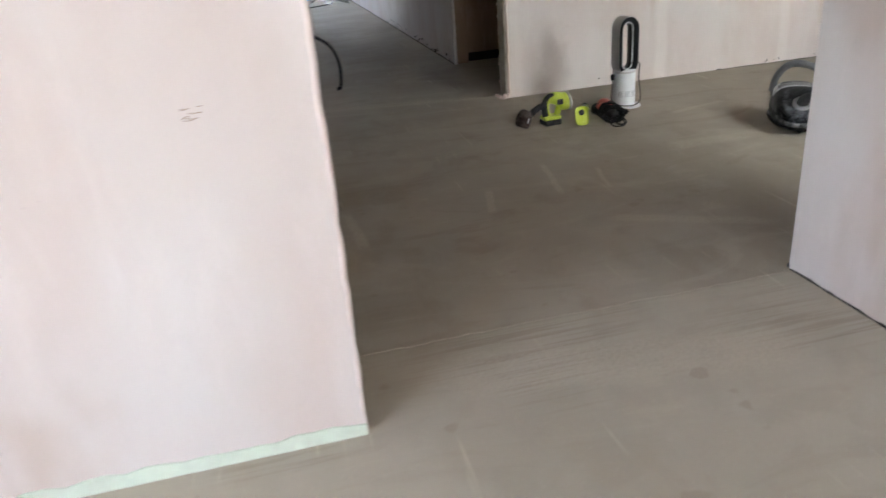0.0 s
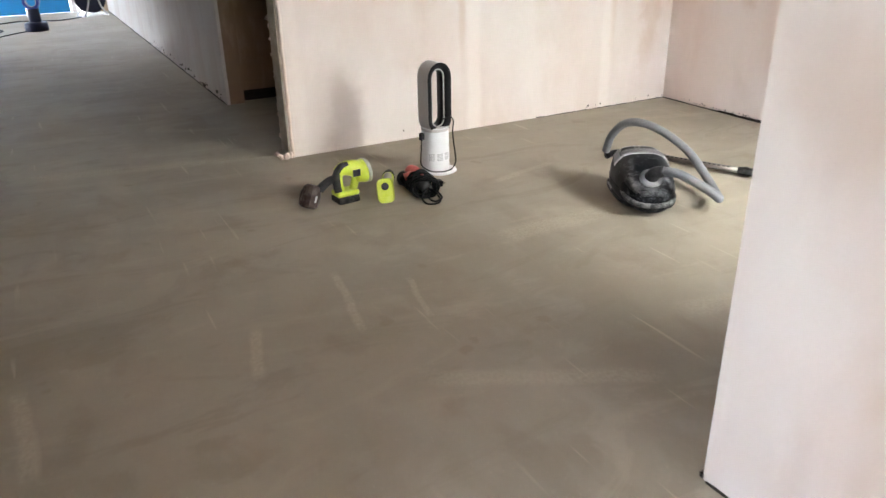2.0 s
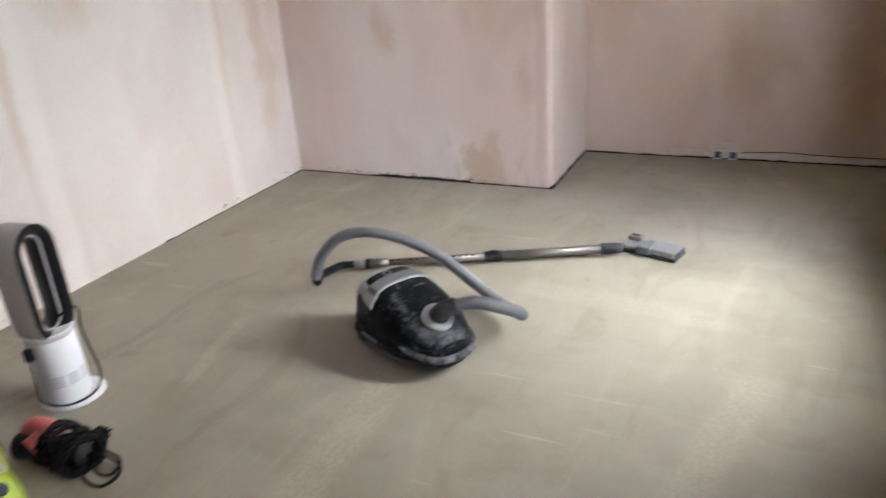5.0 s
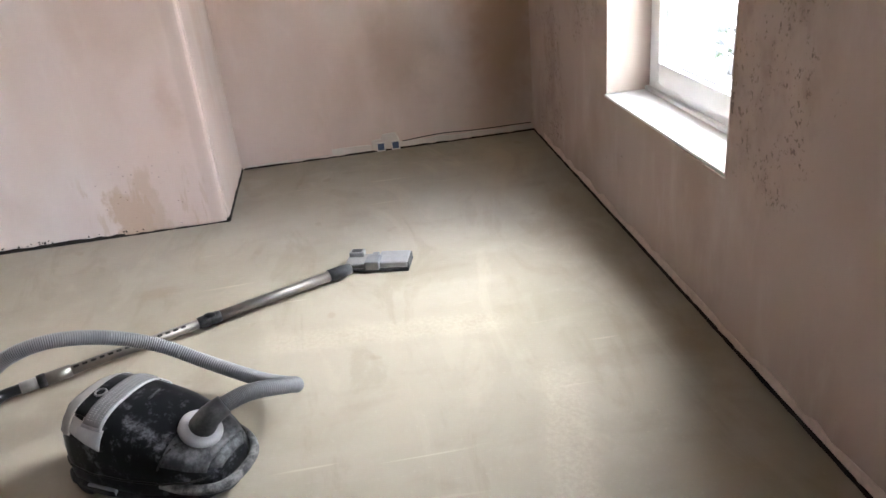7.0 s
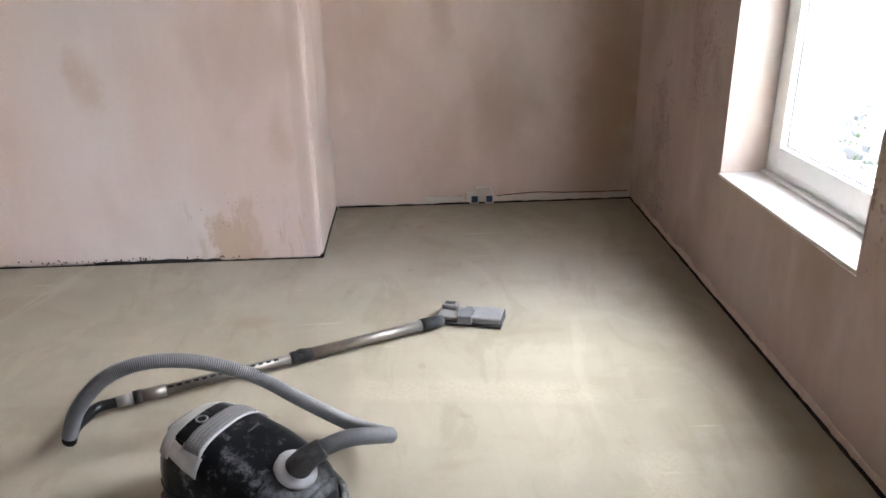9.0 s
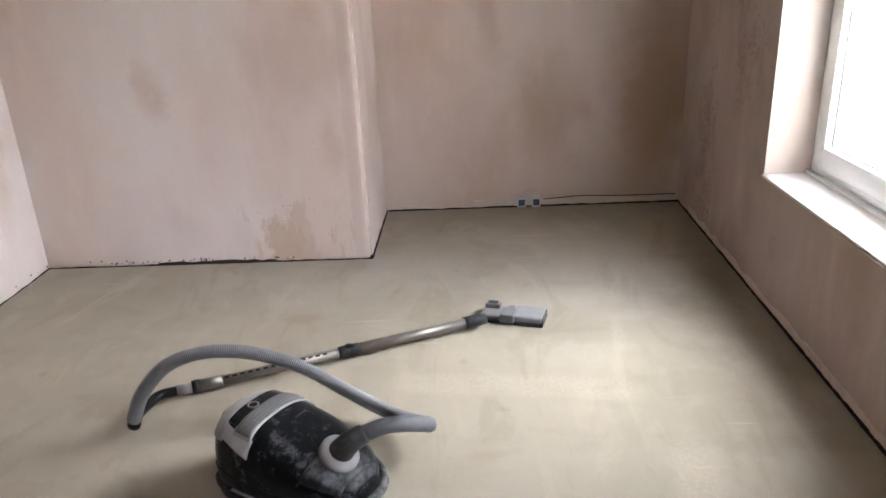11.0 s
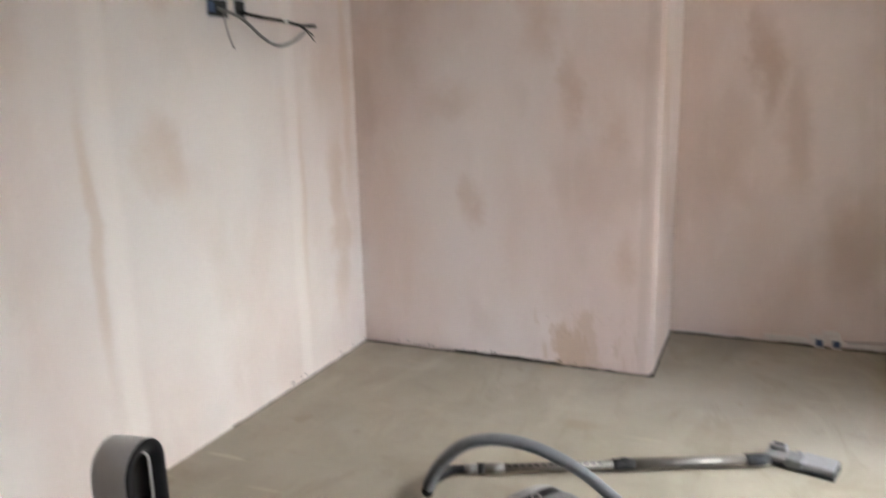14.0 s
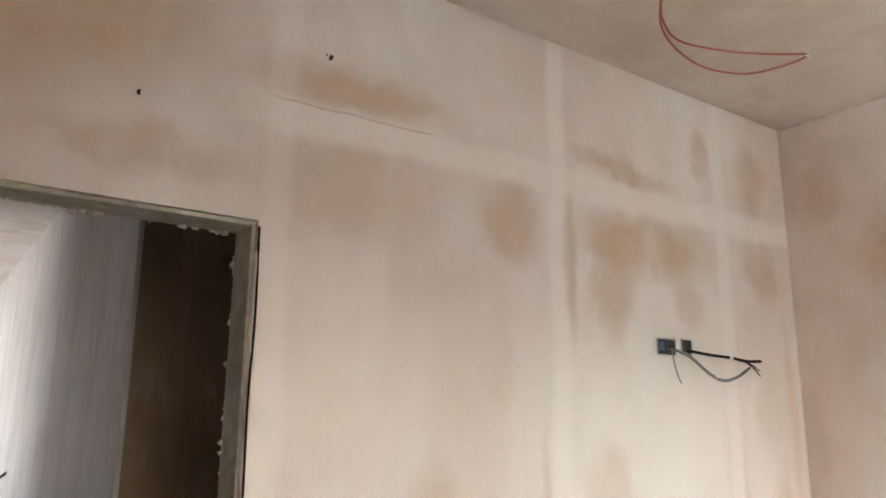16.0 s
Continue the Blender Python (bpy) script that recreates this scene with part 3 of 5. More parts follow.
structure("wall_entry_west", PLASTER, [(-2.8, -2.5, -2.9, -1.9, 0, TOP), (-2.8, -2.5, 1.0, 10.4, 0, TOP), (-2.8, -2.5, -1.9, 1.0, 0, 0.85), (-2.8, -2.5, -1.9, 1.0, 2.75, TOP)], "unseen plain plaster outer wall, its opening added to light the entry")
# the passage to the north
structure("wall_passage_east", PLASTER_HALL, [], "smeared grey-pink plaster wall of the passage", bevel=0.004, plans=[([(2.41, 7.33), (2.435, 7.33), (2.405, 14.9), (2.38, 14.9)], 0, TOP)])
structure("wall_passage_core", PLASTER_STORE, [], "dark brown core of the passage wall", plans=[([(2.435, 7.345), (2.55, 7.345), (2.55, 14.9), (2.405, 14.9)], 0, TOP)])
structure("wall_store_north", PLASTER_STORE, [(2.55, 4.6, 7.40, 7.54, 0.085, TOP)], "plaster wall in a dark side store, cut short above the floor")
structure("wall_store_east", PLASTER_DARK, [(3.6, 3.74, NORTH + 0.16, 7.42, 0, TOP)], "dark brown wall in a side store")
# a solid block fills the void, its shade given as near-black colour
structure("wall_store_back", RECESS_DARK, [(2.56, 3.59, 7.42, 7.55, 0, 0.084)], "dark block painted as the shaded void under the short plaster")
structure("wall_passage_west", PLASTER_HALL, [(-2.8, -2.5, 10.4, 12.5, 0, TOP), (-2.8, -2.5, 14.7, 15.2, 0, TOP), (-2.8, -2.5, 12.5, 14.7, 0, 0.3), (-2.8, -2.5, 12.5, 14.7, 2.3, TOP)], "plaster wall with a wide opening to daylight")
# added out of view, to keep side daylight off the near passage
structure("wall_passage_inner_west", PLASTER_HALL, [(0.05, 0.22, NORTH + 0.16, 11.5, 0, TOP)], "unseen plaster wall added to screen the passage from daylight")
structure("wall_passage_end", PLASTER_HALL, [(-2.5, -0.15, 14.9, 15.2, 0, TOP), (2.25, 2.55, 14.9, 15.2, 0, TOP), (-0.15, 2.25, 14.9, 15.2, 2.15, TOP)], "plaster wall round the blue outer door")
bm = bmesh.new()
block(bm, -2.8, 2.76, -2.9, 15.3, TOP, TOP + 0.2)
block(bm, 2.76, 6.435, OUT, 15.3, TOP, TOP + 0.2)
tagged(finish("ceiling", bm, PLASTER_CEIL), "bare skimmed plaster ceiling", "ceiling", kind="structure")

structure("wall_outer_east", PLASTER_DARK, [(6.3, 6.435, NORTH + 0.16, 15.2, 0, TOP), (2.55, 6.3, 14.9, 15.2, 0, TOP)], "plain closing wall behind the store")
# corner beads at the free ends of walls
for name, x, y, lab in (("trim_entry_bead", 0.722, 2.083, "orange-pink raw plaster corner"), ("trim_nib_bead", HALL_E + 0.006, NORTH + 0.004, "raw plaster corner of the passage opening")):
    rng = random.Random(x)
    bm = bmesh.new()
    line = [Vector((x + rng.uniform(-0.003, 0.003), y + rng.uniform(-0.003, 0.003), z * 0.05)) for z in range(int((DOOR_TOP if "nib" in name else TOP) / 0.05))]
    sweep(bm, line, lambda s: 0.011, 6)
    tagged(finish(name, bm, PLASTER_BEAD, smooth=True), lab, "trim", kind="structure")

# rough reveal of the passage opening: jamb boards, head boards and squeezed-out plaster
rng = random.Random(4)
bm = bmesh.new()
block(bm, HALL_E - 0.016, HALL_E - 0.002, NORTH + 0.012, NORTH + 0.15, 0.0, DOOR_TOP - 0.016)
block(bm, HALL_W, HALL_E - 0.002, NORTH + 0.012, NORTH + 0.15, DOOR_TOP - 0.016, DOOR_TOP - 0.002)
tagged(finish("trim_passage_lining", bm, ROUGH, bevel=0.003), "rough grey dusty lining of the passage opening", "trim", kind="structure")
bm = bmesh.new()
for i in range(34):
    lump(bm, HALL_E - 0.012, NORTH + 0.15 + rng.uniform(-0.006, 0.01), rng.uniform(0.1, DOOR_TOP - 0.03), rng.uniform(0.006, 0.02), rng)
for i in range(44):
    lump(bm, rng.uniform(HALL_W + 0.1, HALL_E - 0.03), NORTH + 0.14 + rng.uniform(-0.01, 0.01), DOOR_TOP - 0.014, rng.uniform(0.008, 0.02), rng)
tagged(finish("trim_passage_crumbs", bm, RUBBLE), "crumbled plaster along the rough reveal", "trim", kind="stuff")
tube("trim_jamb_wire", [(HALL_E + 0.003, NORTH - 0.003, 2.03), (HALL_E + 0.006, NORTH - 0.006, 1.75), (HALL_E + 0.001, NORTH - 0.005, 1.5), (HALL_E + 0.005, NORTH - 0.006, 1.15)], 0.004, CABLE_BLACK)
tagged(bpy.data.objects["trim_jamb_wire"], "thin dark wire down the raw corner", "wire", kind="structure")

# foot of the walls: dark strips painted as shade in the gaps, pale scraped plaster, green foam
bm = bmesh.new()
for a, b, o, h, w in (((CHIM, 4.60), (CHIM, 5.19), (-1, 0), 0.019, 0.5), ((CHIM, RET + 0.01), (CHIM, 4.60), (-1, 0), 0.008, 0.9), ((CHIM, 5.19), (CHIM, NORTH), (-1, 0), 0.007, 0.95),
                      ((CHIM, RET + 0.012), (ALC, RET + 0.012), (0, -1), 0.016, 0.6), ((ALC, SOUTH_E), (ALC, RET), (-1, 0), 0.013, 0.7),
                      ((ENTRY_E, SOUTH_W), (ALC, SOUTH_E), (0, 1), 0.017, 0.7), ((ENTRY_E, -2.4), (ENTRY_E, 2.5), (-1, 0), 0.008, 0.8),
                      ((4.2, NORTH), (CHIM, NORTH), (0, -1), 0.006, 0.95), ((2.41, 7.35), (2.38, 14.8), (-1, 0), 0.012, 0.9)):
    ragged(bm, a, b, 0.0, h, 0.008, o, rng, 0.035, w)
tagged(finish("trim_gap_shade", bm, RECESS_DARK), "dark strip painted as shade in the gap between screed and plaster", "trim", kind="structure")
# solid lumps, coloured dark as the shade inside small pits and holes
bm = bmesh.new()
for i in range(46):
    y = rng.choice((rng.uniform(4.2, 5.6), rng.uniform(4.9, 5.6)))
    lump(bm, CHIM + 0.002, y, rng.uniform(0.012, 0.03), rng.uniform(0.004, 0.008), rng)
for i in range(16):
    lump(bm, rng.choice((rng.uniform(3.3, 3.5), rng.uniform(4.5, CHIM))), NORTH + 0.002, rng.uniform(0.015, 0.035), rng.uniform(0.004, 0.009), rng)
for x, z, r in ((2.026, 2.372, 0.012), (2.60, 2.70, 0.006), (2.628, 2.662, 0.014), (2.615, 2.668, 0.008), (3.16, 0.06, 0.010), (3.18, 0.055, 0.007)):
    lump(bm, x, NORTH + 0.003, z, r, rng)
for i in range(40):
    lump(bm, 2.402, rng.uniform(7.4, 11.0), rng.uniform(0.02, 0.07), rng.uniform(0.006, 0.016), rng)
tagged(finish("trim_foot_pits", bm, RECESS_DARK), "dark lumps painted as shaded pits in the plaster at the foot of walls", "trim", kind="stuff")
bm = bmesh.new()
ragged(bm, (-2.4, 2.077), (0.728, 2.077), 0.0, 0.05, 0.012, (0, -1), rng, 0.05, 0.35)
tagged(finish("trim_foam_strip", bm, FOAM), "pale green foam strip along the foot of the wall", "trim", kind="structure")
bm = bmesh.new()
ragged(bm, (2.9, south_y(2.9)), (5.9, south_y(5.9)), 0.016, 0.055, 0.006, (0, 1), rng, 0.06, 0.6)
tagged(finish("trim_scraped_foot", bm, RUBBLE), "scraped pale plaster at the foot of the wall", "trim", kind="structure")
# crumbs at the feet of the passage jambs
bm = bmesh.new()
for cx, cy in ((HALL_E - 0.03, NORTH + 0.03), (HALL_W + 0.02, NORTH + 0.12)):
    for i in range(8):
        lump(bm, cx + rng.uniform(-0.06, 0.04), cy + rng.uniform(-0.05, 0.06), 0.015, rng.uniform(0.012, 0.035), rng)
tagged(finish("plaster_crumbs", bm, RUBBLE), "pinkish broken plaster lumps on the screed", "rubble", kind="stuff")

# raised joint lips in the screed
for name, x0, x1, y, y1 in (("trim_screed_joint", 0.74, HALL_E, 2.492, 2.492), ("trim_screed_joint_passage", HALL_W, HALL_E - 0.04, 6.25, 5.85)):
    bm = bmesh.new()
    n = 60
    line = [Vector((x0 + (x1 - x0) * i / n, y + (y1 - y) * i / n + rng.uniform(-0.006, 0.006), -0.0035 + rng.uniform(-0.001, 0.0012))) for i in range(n + 1)]
    sweep(bm, line, lambda s: 0.0062, 6)
    tagged(finish(name, bm, SCREED, smooth=True), "thin raised joint lip in the screed", "trim", kind="structure")

# ---- the window ----
win = thing("window_1", pose(0, 0, 0), "white plastic window in a plastered reveal", "window")
win["kind"] = "structure"
FY = south_y(4.5) - 0.185          # inner face of the frame
for nm, bl, mat in (
    ("sill", [(WIN_W, WIN_E, FY, south_y(4.5) + 0.004, SILL - 0.012, SILL)], SILLPAINT),
    ("frame", [(WIN_W, WIN_W + 0.055, FY - 0.065, FY, SILL, HEAD), (WIN_E - 0.055, WIN_E, FY - 0.065, FY, SILL, HEAD),
               (WIN_W + 0.055, WIN_E - 0.055, FY - 0.065, FY, SILL, SILL + 0.045), (WIN_W + 0.055, WIN_E - 0.055, FY - 0.065, FY, HEAD - 0.05, HEAD)], UPVC),
    ("sash", [(WIN_W + 0.057, WIN_W + 0.125, FY - 0.05, FY + 0.018, SILL + 0.047, HEAD - 0.052), (WIN_E - 0.125, WIN_E - 0.057, FY - 0.05, FY + 0.018, SILL + 0.047, HEAD - 0.052),
              (WIN_W + 0.125, WIN_E - 0.125, FY - 0.05, FY + 0.018, SILL + 0.047, SILL + 0.128), (WIN_W + 0.125, WIN_E - 0.125, FY - 0.05, FY + 0.018, HEAD - 0.12, HEAD - 0.052)], UPVC),
    ("gasket", [(WIN_W + 0.125, WIN_W + 0.13, FY - 0.02, FY - 0.008, SILL + 0.128, HEAD - 0.12), (WIN_E - 0.13, WIN_E - 0.125, FY - 0.02, FY - 0.008, SILL + 0.128, HEAD - 0.12),
                (WIN_W + 0.13, WIN_E - 0.13, FY - 0.02, FY - 0.008, SILL + 0.128, SILL + 0.133)], GASKET),
    ("sill_bead", [(WIN_W + 0.006, WIN_E - 0.006, FY + 0.001, FY + 0.022, SILL + 0.001, SILL + 0.016)], UPVC),
    ("outer_sill", [(WIN_W - 0.03, WIN_E + 0.03, OUT - 0.05, FY - 0.067, SILL - 0.02, SILL + 0.012)], UPVC),
    ("outer_reveal", [(WIN_W, WIN_W + 0.012, OUT - 0.004, FY - 0.067, SILL + 0.013, HEAD), (WIN_E - 0.012, WIN_E, OUT - 0.004, FY - 0.067, SILL + 0.013, HEAD), (WIN_W + 0.012, WIN_E - 0.012, OUT - 0.004, FY - 0.067, HEAD - 0.012, HEAD)], RENDERWALL),
):
    bm = bmesh.new()
    for b in bl:
        block(bm, *b)
    finish(nm, bm, mat, win, bevel=0.004)
bm = bmesh.new()
block(bm, WIN_W + 0.12, WIN_E - 0.12, FY - 0.034, FY - 0.024, SILL + 0.123, HEAD - 0.11)
pane = finish("pane", bm, GLASS, win)
pane.visible_shadow = False

# pale plastered reveal round the window
bm = bmesh.new()
for x0, x1 in ((WIN_W, WIN_W + 0.004), (WIN_E - 0.004, WIN_E)):
    block(bm, x0, x1, FY + 0.001, south_y(x0) + 0.002, SILL + 0.001, HEAD - 0.004)
block(bm, WIN_W, WIN_E, FY + 0.001, south_y(4.5), HEAD - 0.004, HEAD)
tagged(finish("trim_window_reveal", bm, PLASTER_BEAD), "pale pink plastered reveal of the window", "trim", kind="structure")

# ---- outdoors ----
bm = bmesh.new()
block(bm, -300, 300, -300, OUT + 0.0, -0.32, -0.22)
block(bm, -300, -2.85, OUT, 300, -0.32, -0.22)
block(bm, -2.85, 300, 15.35, 300, -0.32, -0.22)
tagged(finish("ground", bm, CONCRETE), "pale dusty yard concrete", "ground", kind="structure")
structure("wall_yard", RENDERWALL, [(-4.0, 24.0, -14.3, -14.0, -0.3, 2.2)], "white rendered yard wall")
rng = random.Random(9)
bm = bmesh.new()
for i in range(420):
    lump(bm, rng.uniform(5.8, 12.0), rng.gauss(0.05, 0.4), -0.21, rng.uniform(0.03, 0.12), rng)
tagged(finish("yard_rubble", bm, STONE), "loose grey stones in the yard", "rubble", kind="stuff")
bm = bmesh.new()
for i in range(700):
    x, y = rng.gauss(8.3, 1.2), rng.gauss(0.05, 0.3)
    a, h, w = rng.random() * 6.28, rng.uniform(0.02, 0.08), rng.uniform(0.008, 0.018)
    dx, dy = math.cos(a), math.sin(a)
    q = Vector((x, y, -0.22))
    tip = q + Vector((dx * h * 0.6, dy * h * 0.6, h))
    mid = q + Vector((dx * h * 0.2, dy * h * 0.2, h * 0.6))
    side = Vector((-dy, dx, 0)) * w
    v = [bm.verts.new(p) for p in (q, mid + side, tip, mid - side)]
    bm.faces.new(v)
tagged(finish("yard_weeds", bm, LEAF), "green weeds among the stones", "weeds", kind="stuff")

# the outer door at the far end of the passage
far_door = thing("door_1", pose(0.62, 14.95, 0), "bright blue double outer door, shut", "door")
far_door["kind"] = "structure"
for k in range(2):
    bm = bmesh.new()
    block(bm, 0.62 * k + 0.004, 0.62 * k + 0.612, 0, 0.05, 0.01, 2.1)
    leaf = finish("leaf", bm, BLUE_PANEL, far_door, bevel=0.004)
    for z0, z1 in ((0.18, 0.9), (1.05, 1.95)):
        bm = bmesh.new()
        for b in ((0.10, 0.51, -0.008, 0.0, z0, z0 + 0.03), (0.10, 0.51, -0.008, 0.0, z1 - 0.03, z1), (0.10, 0.13, -0.008, 0.0, z0 + 0.03, z1 - 0.03), (0.48, 0.51, -0.008, 0.0, z0 + 0.03, z1 - 0.03)):
            block(bm, 0.62 * k + b[0], 0.62 * k + b[1], *b[2:])
        finish("moulding", bm, BLUE_PANEL, leaf)
for nm, bl in (("door_post", (0.20, 0.30, 14.86, 14.96, 0, 2.15)), ("door_post", (2.26, 2.40, 14.80, 14.898, 0, 2.15)), ("door_post", (0.52, 0.61, 14.94, 15.04, 0, 2.15)), ("door_post", (1.87, 1.95, 14.94, 15.04, 0, 2.15))):
    bm = bmesh.new()
    block(bm, *bl)
    ob = finish("trim_" + nm, bm, UPVC if bl[0] in (0.52, 1.87) else TIMBER, bevel=0.004)
    tagged(ob, "white frame post of the outer door" if bl[0] in (0.52, 1.87) else "brown raw timber post by the outer door", "post", kind="structure")

# ---- bladeless fan heater beside the north wall ----
def stadium(w, h, n=12):
    """Ring of an upright loop: w wide, h high, round at both ends, from its lowest point up."""
    r = w / 2
    out = []
    for k in range(n + 1):
        a = -math.pi + math.pi * k / n
        out.append((r * math.cos(a), r + r * math.sin(a)))
    for k in range(n + 1):
        a = math.pi * k / n
        out.append((r * math.cos(a), h - r + r * math.sin(a)))
    return out


def fan_heater(m, label, loop_h, base_h, w, depth, base_r, shell, rim, base_mat, disc=True):
    e = thing("fan_heater", m, label, "fan heater")
    bm = bmesh.new()
    lathe(bm, [(base_r * 0.97, 0.012), (base_r, 0.02), (base_r, base_h * 0.35), (base_r * 0.97, base_h * 0.8), (base_r * 0.96, base_h)], 40)
    finish("base", bm, base_mat, e, smooth=True, bevel=0.002)
    if disc:
        bm = bmesh.new()
        lathe(bm, [(base_r * 1.22, 0.0), (base_r * 1.27, 0.003), (base_r * 1.24, 0.008), (base_r * 0.98, 0.014)], 40, (0.016, -0.012, 0))
        finish("foot", bm, base_mat, e, smooth=True)
    z0 = base_h - 0.034
    bm = bmesh.new()
    lathe(bm, [(base_r * 0.955, base_h - 0.02), (base_r * 0.985, base_h - 0.012), (base_r * 0.985, base_h - 0.003), (base_r * 0.85, base_h + 0.002)], 40)
    finish("neck", bm, shell, e, smooth=True)
    outer, inner, lip = stadium(w, loop_h), stadium(w - 0.05, loop_h - 0.05), stadium(w - 0.075, loop_h - 0.075)
    bm = bmesh.new()

    def ring(s, y, dz, grow=0.0):
        return [bm.verts.new((p[0] * (1 + grow), y, z0 + dz + p[1])) for p in s]
    rings = [ring(outer, depth / 2, 0, -0.08), ring(outer, depth * 0.3, 0), ring(outer, -depth * 0.46, 0), ring(outer, -depth / 2, 0, -0.03)]
    n = len(outer)
    for a, b in zip(rings, rings[1:]):
        for k in range(n):
            bm.faces.new((a[k], a[(k + 1) % n], b[(k + 1) % n], b[k]))
    finish("loop_shell", bm, shell, e, smooth=True)
    bm = bmesh.new()
    rings = [ring(outer, -depth / 2 - 0.001, 0, -0.03), ring(inner, -depth / 2 - 0.004, 0.025), ring(lip, -depth * 0.3, 0.0375), ring(lip, depth * 0.35, 0.0375), ring(outer, depth / 2 + 0.001, 0, -0.08)]
    for a, b in zip(rings, rings[1:]):
        for k in range(n):
            bm.faces.new((a[k], a[(k + 1) % n], b[(k + 1) % n], b[k]))
    finish("loop_rim", bm, rim, e, smooth=True)
    bm = bmesh.new()
    line = [Vector((p[0], -depth * 0.31, z0 + 0.0375 + p[1])) for p in stadium(w - 0.082, loop_h - 0.075)]
    sweep(bm, line + [line[0]], 0.0035, 6, cap=False)
    finish("inner_band", bm, SILVER_PLASTIC, e, smooth=True)
    return e


heater = fan_heater(pose(3.038, 5.085, 0, 0, 0, 10), "white and silver bladeless fan heater standing on the screed", 0.388, 0.258, 0.165, 0.096, 0.079, SILVER_PLASTIC, GLOSS_BLACK, WHITE_PLASTIC)
bm = bmesh.new()
for k in range(-8, 9):
    if k % 4 == 0:
        continue
    a = radians(-92 + k * 8.5)
    for j in range(5):
        z = 0.082 + j * 0.0085
        c = Vector((0.0794 * math.cos(a), 0.0794 * math.sin(a), z))
        t = Vector((-math.sin(a), math.cos(a), 0)) * 0.0045
        u = Vector((0, 0, 0.0026))
        o = Vector((math.cos(a), math.sin(a), 0)) * 0.0006
        bm.faces.new([bm.verts.new(c + o + p) for p in (-t - u, t - u, t + u, -t + u)])
finish("air_slots", bm, BARS, heater)
bm = bmesh.new()
block(bm, -0.106, -0.080, -0.012, 0.012, 0.195, 0.235)
finish("plug", bm, CABLE_BLACK, heater, bevel=0.004)
tube("power_cord", [(0.0, -0.05, 0.30), (0.045, -0.074, 0.315), (0.084, -0.060, 0.285), (0.098, -0.036, 0.22), (0.096, -0.045, 0.16), (0.102, -0.05, 0.10), (0.088, -0.072, 0.05), (0.038, -0.096, 0.024), (-0.030, -0.096, 0.022), (-0.086, -0.058, 0.03), (-0.108, -0.01, 0.06), (-0.098, 0.0, 0.14), (-0.094, 0.0, 0.2)], 0.0036, CABLE_BLACK, heater)

# ---- vacuum cleaner ----
VX, VY, VA = 3.692, 4.118, -30            # its middle, and the turn of its long axis (front to the south)
vac = thing("vacuum_cleaner", pose(VX, VY, 0, 0, 0, VA), "dusty black and silver canister vacuum cleaner with its hose attached", "vacuum cleaner")


def hull(y):
    """Half width and height of the shell at y, along the body (front is -y)."""
    s = min(1.0, max(0.0, (y + 0.225) / 0.45))
    w = np.interp(s, [0, 0.04, 0.12, 0.25, 0.45, 0.7, 0.88, 0.96, 1], [0.055, 0.083, 0.108, 0.130, 0.143, 0.147, 0.133, 0.108, 0.075])
    z = np.interp(s, [0, 0.05, 0.12, 0.25, 0.4, 0.55, 0.7, 0.85, 0.94, 1], [0.105, 0.130, 0.150, 0.180, 0.203, 0.218, 0.226, 0.229, 0.220, 0.18])
    return float(w), float(z)


bm = bmesh.new()
sections = []
for i in range(31):
    y = -0.225 + 0.45 * (1 - math.cos(math.pi * i / 30)) / 2
    w, z = hull(y)
    ring = []
    for k in range(28):
        a = math.tau * k / 28
        c, s = math.cos(a), math.sin(a)
        zz = 0.075 + (z - 0.075) * abs(s) ** 0.62 if s > 0 else 0.075 - 0.052 * abs(s) ** 0.5
        ring.append((w * math.copysign(abs(c) ** 0.62, c), y, zz))
    sections.append(ring)
loft(bm, sections)
body = finish("body", bm, BLACK_SHELL, vac, smooth=True)
# bumper band round the foot, and the dark seam over it
bm = bmesh.new()
line = []
for k in range(61):
    a = math.tau * k / 60
    c, s = math.cos(a), math.sin(a)
    yy = 0.222 * math.copysign(abs(s) ** 0.7, s)
    line.append(Vector(((hull(yy)[0] + 0.001) * math.copysign(min(1.0, abs(c) * 2.2), c), yy, 0.05)))
sweep(bm, line, 0.010, 8, cap=False)
finish("bumper", bm, BLACK_TRIM, vac, smooth=True)
bm = bmesh.new()
sweep(bm, [v + Vector((0, 0, 0.05)) for v in line], 0.0025, 6, cap=False)
finish("seam", bm, BLACK_TRIM, vac, smooth=True)
# light strip on the flank
bm = bmesh.new()
block(bm, -0.1545, -0.146, 0.02, 0.11, 0.062, 0.066)
block(bm, -0.1545, -0.146, 0.02, 0.024, 0.046, 0.062)
finish("flank_badge", bm, GREY_LIGHT, vac, bevel=0.0015)


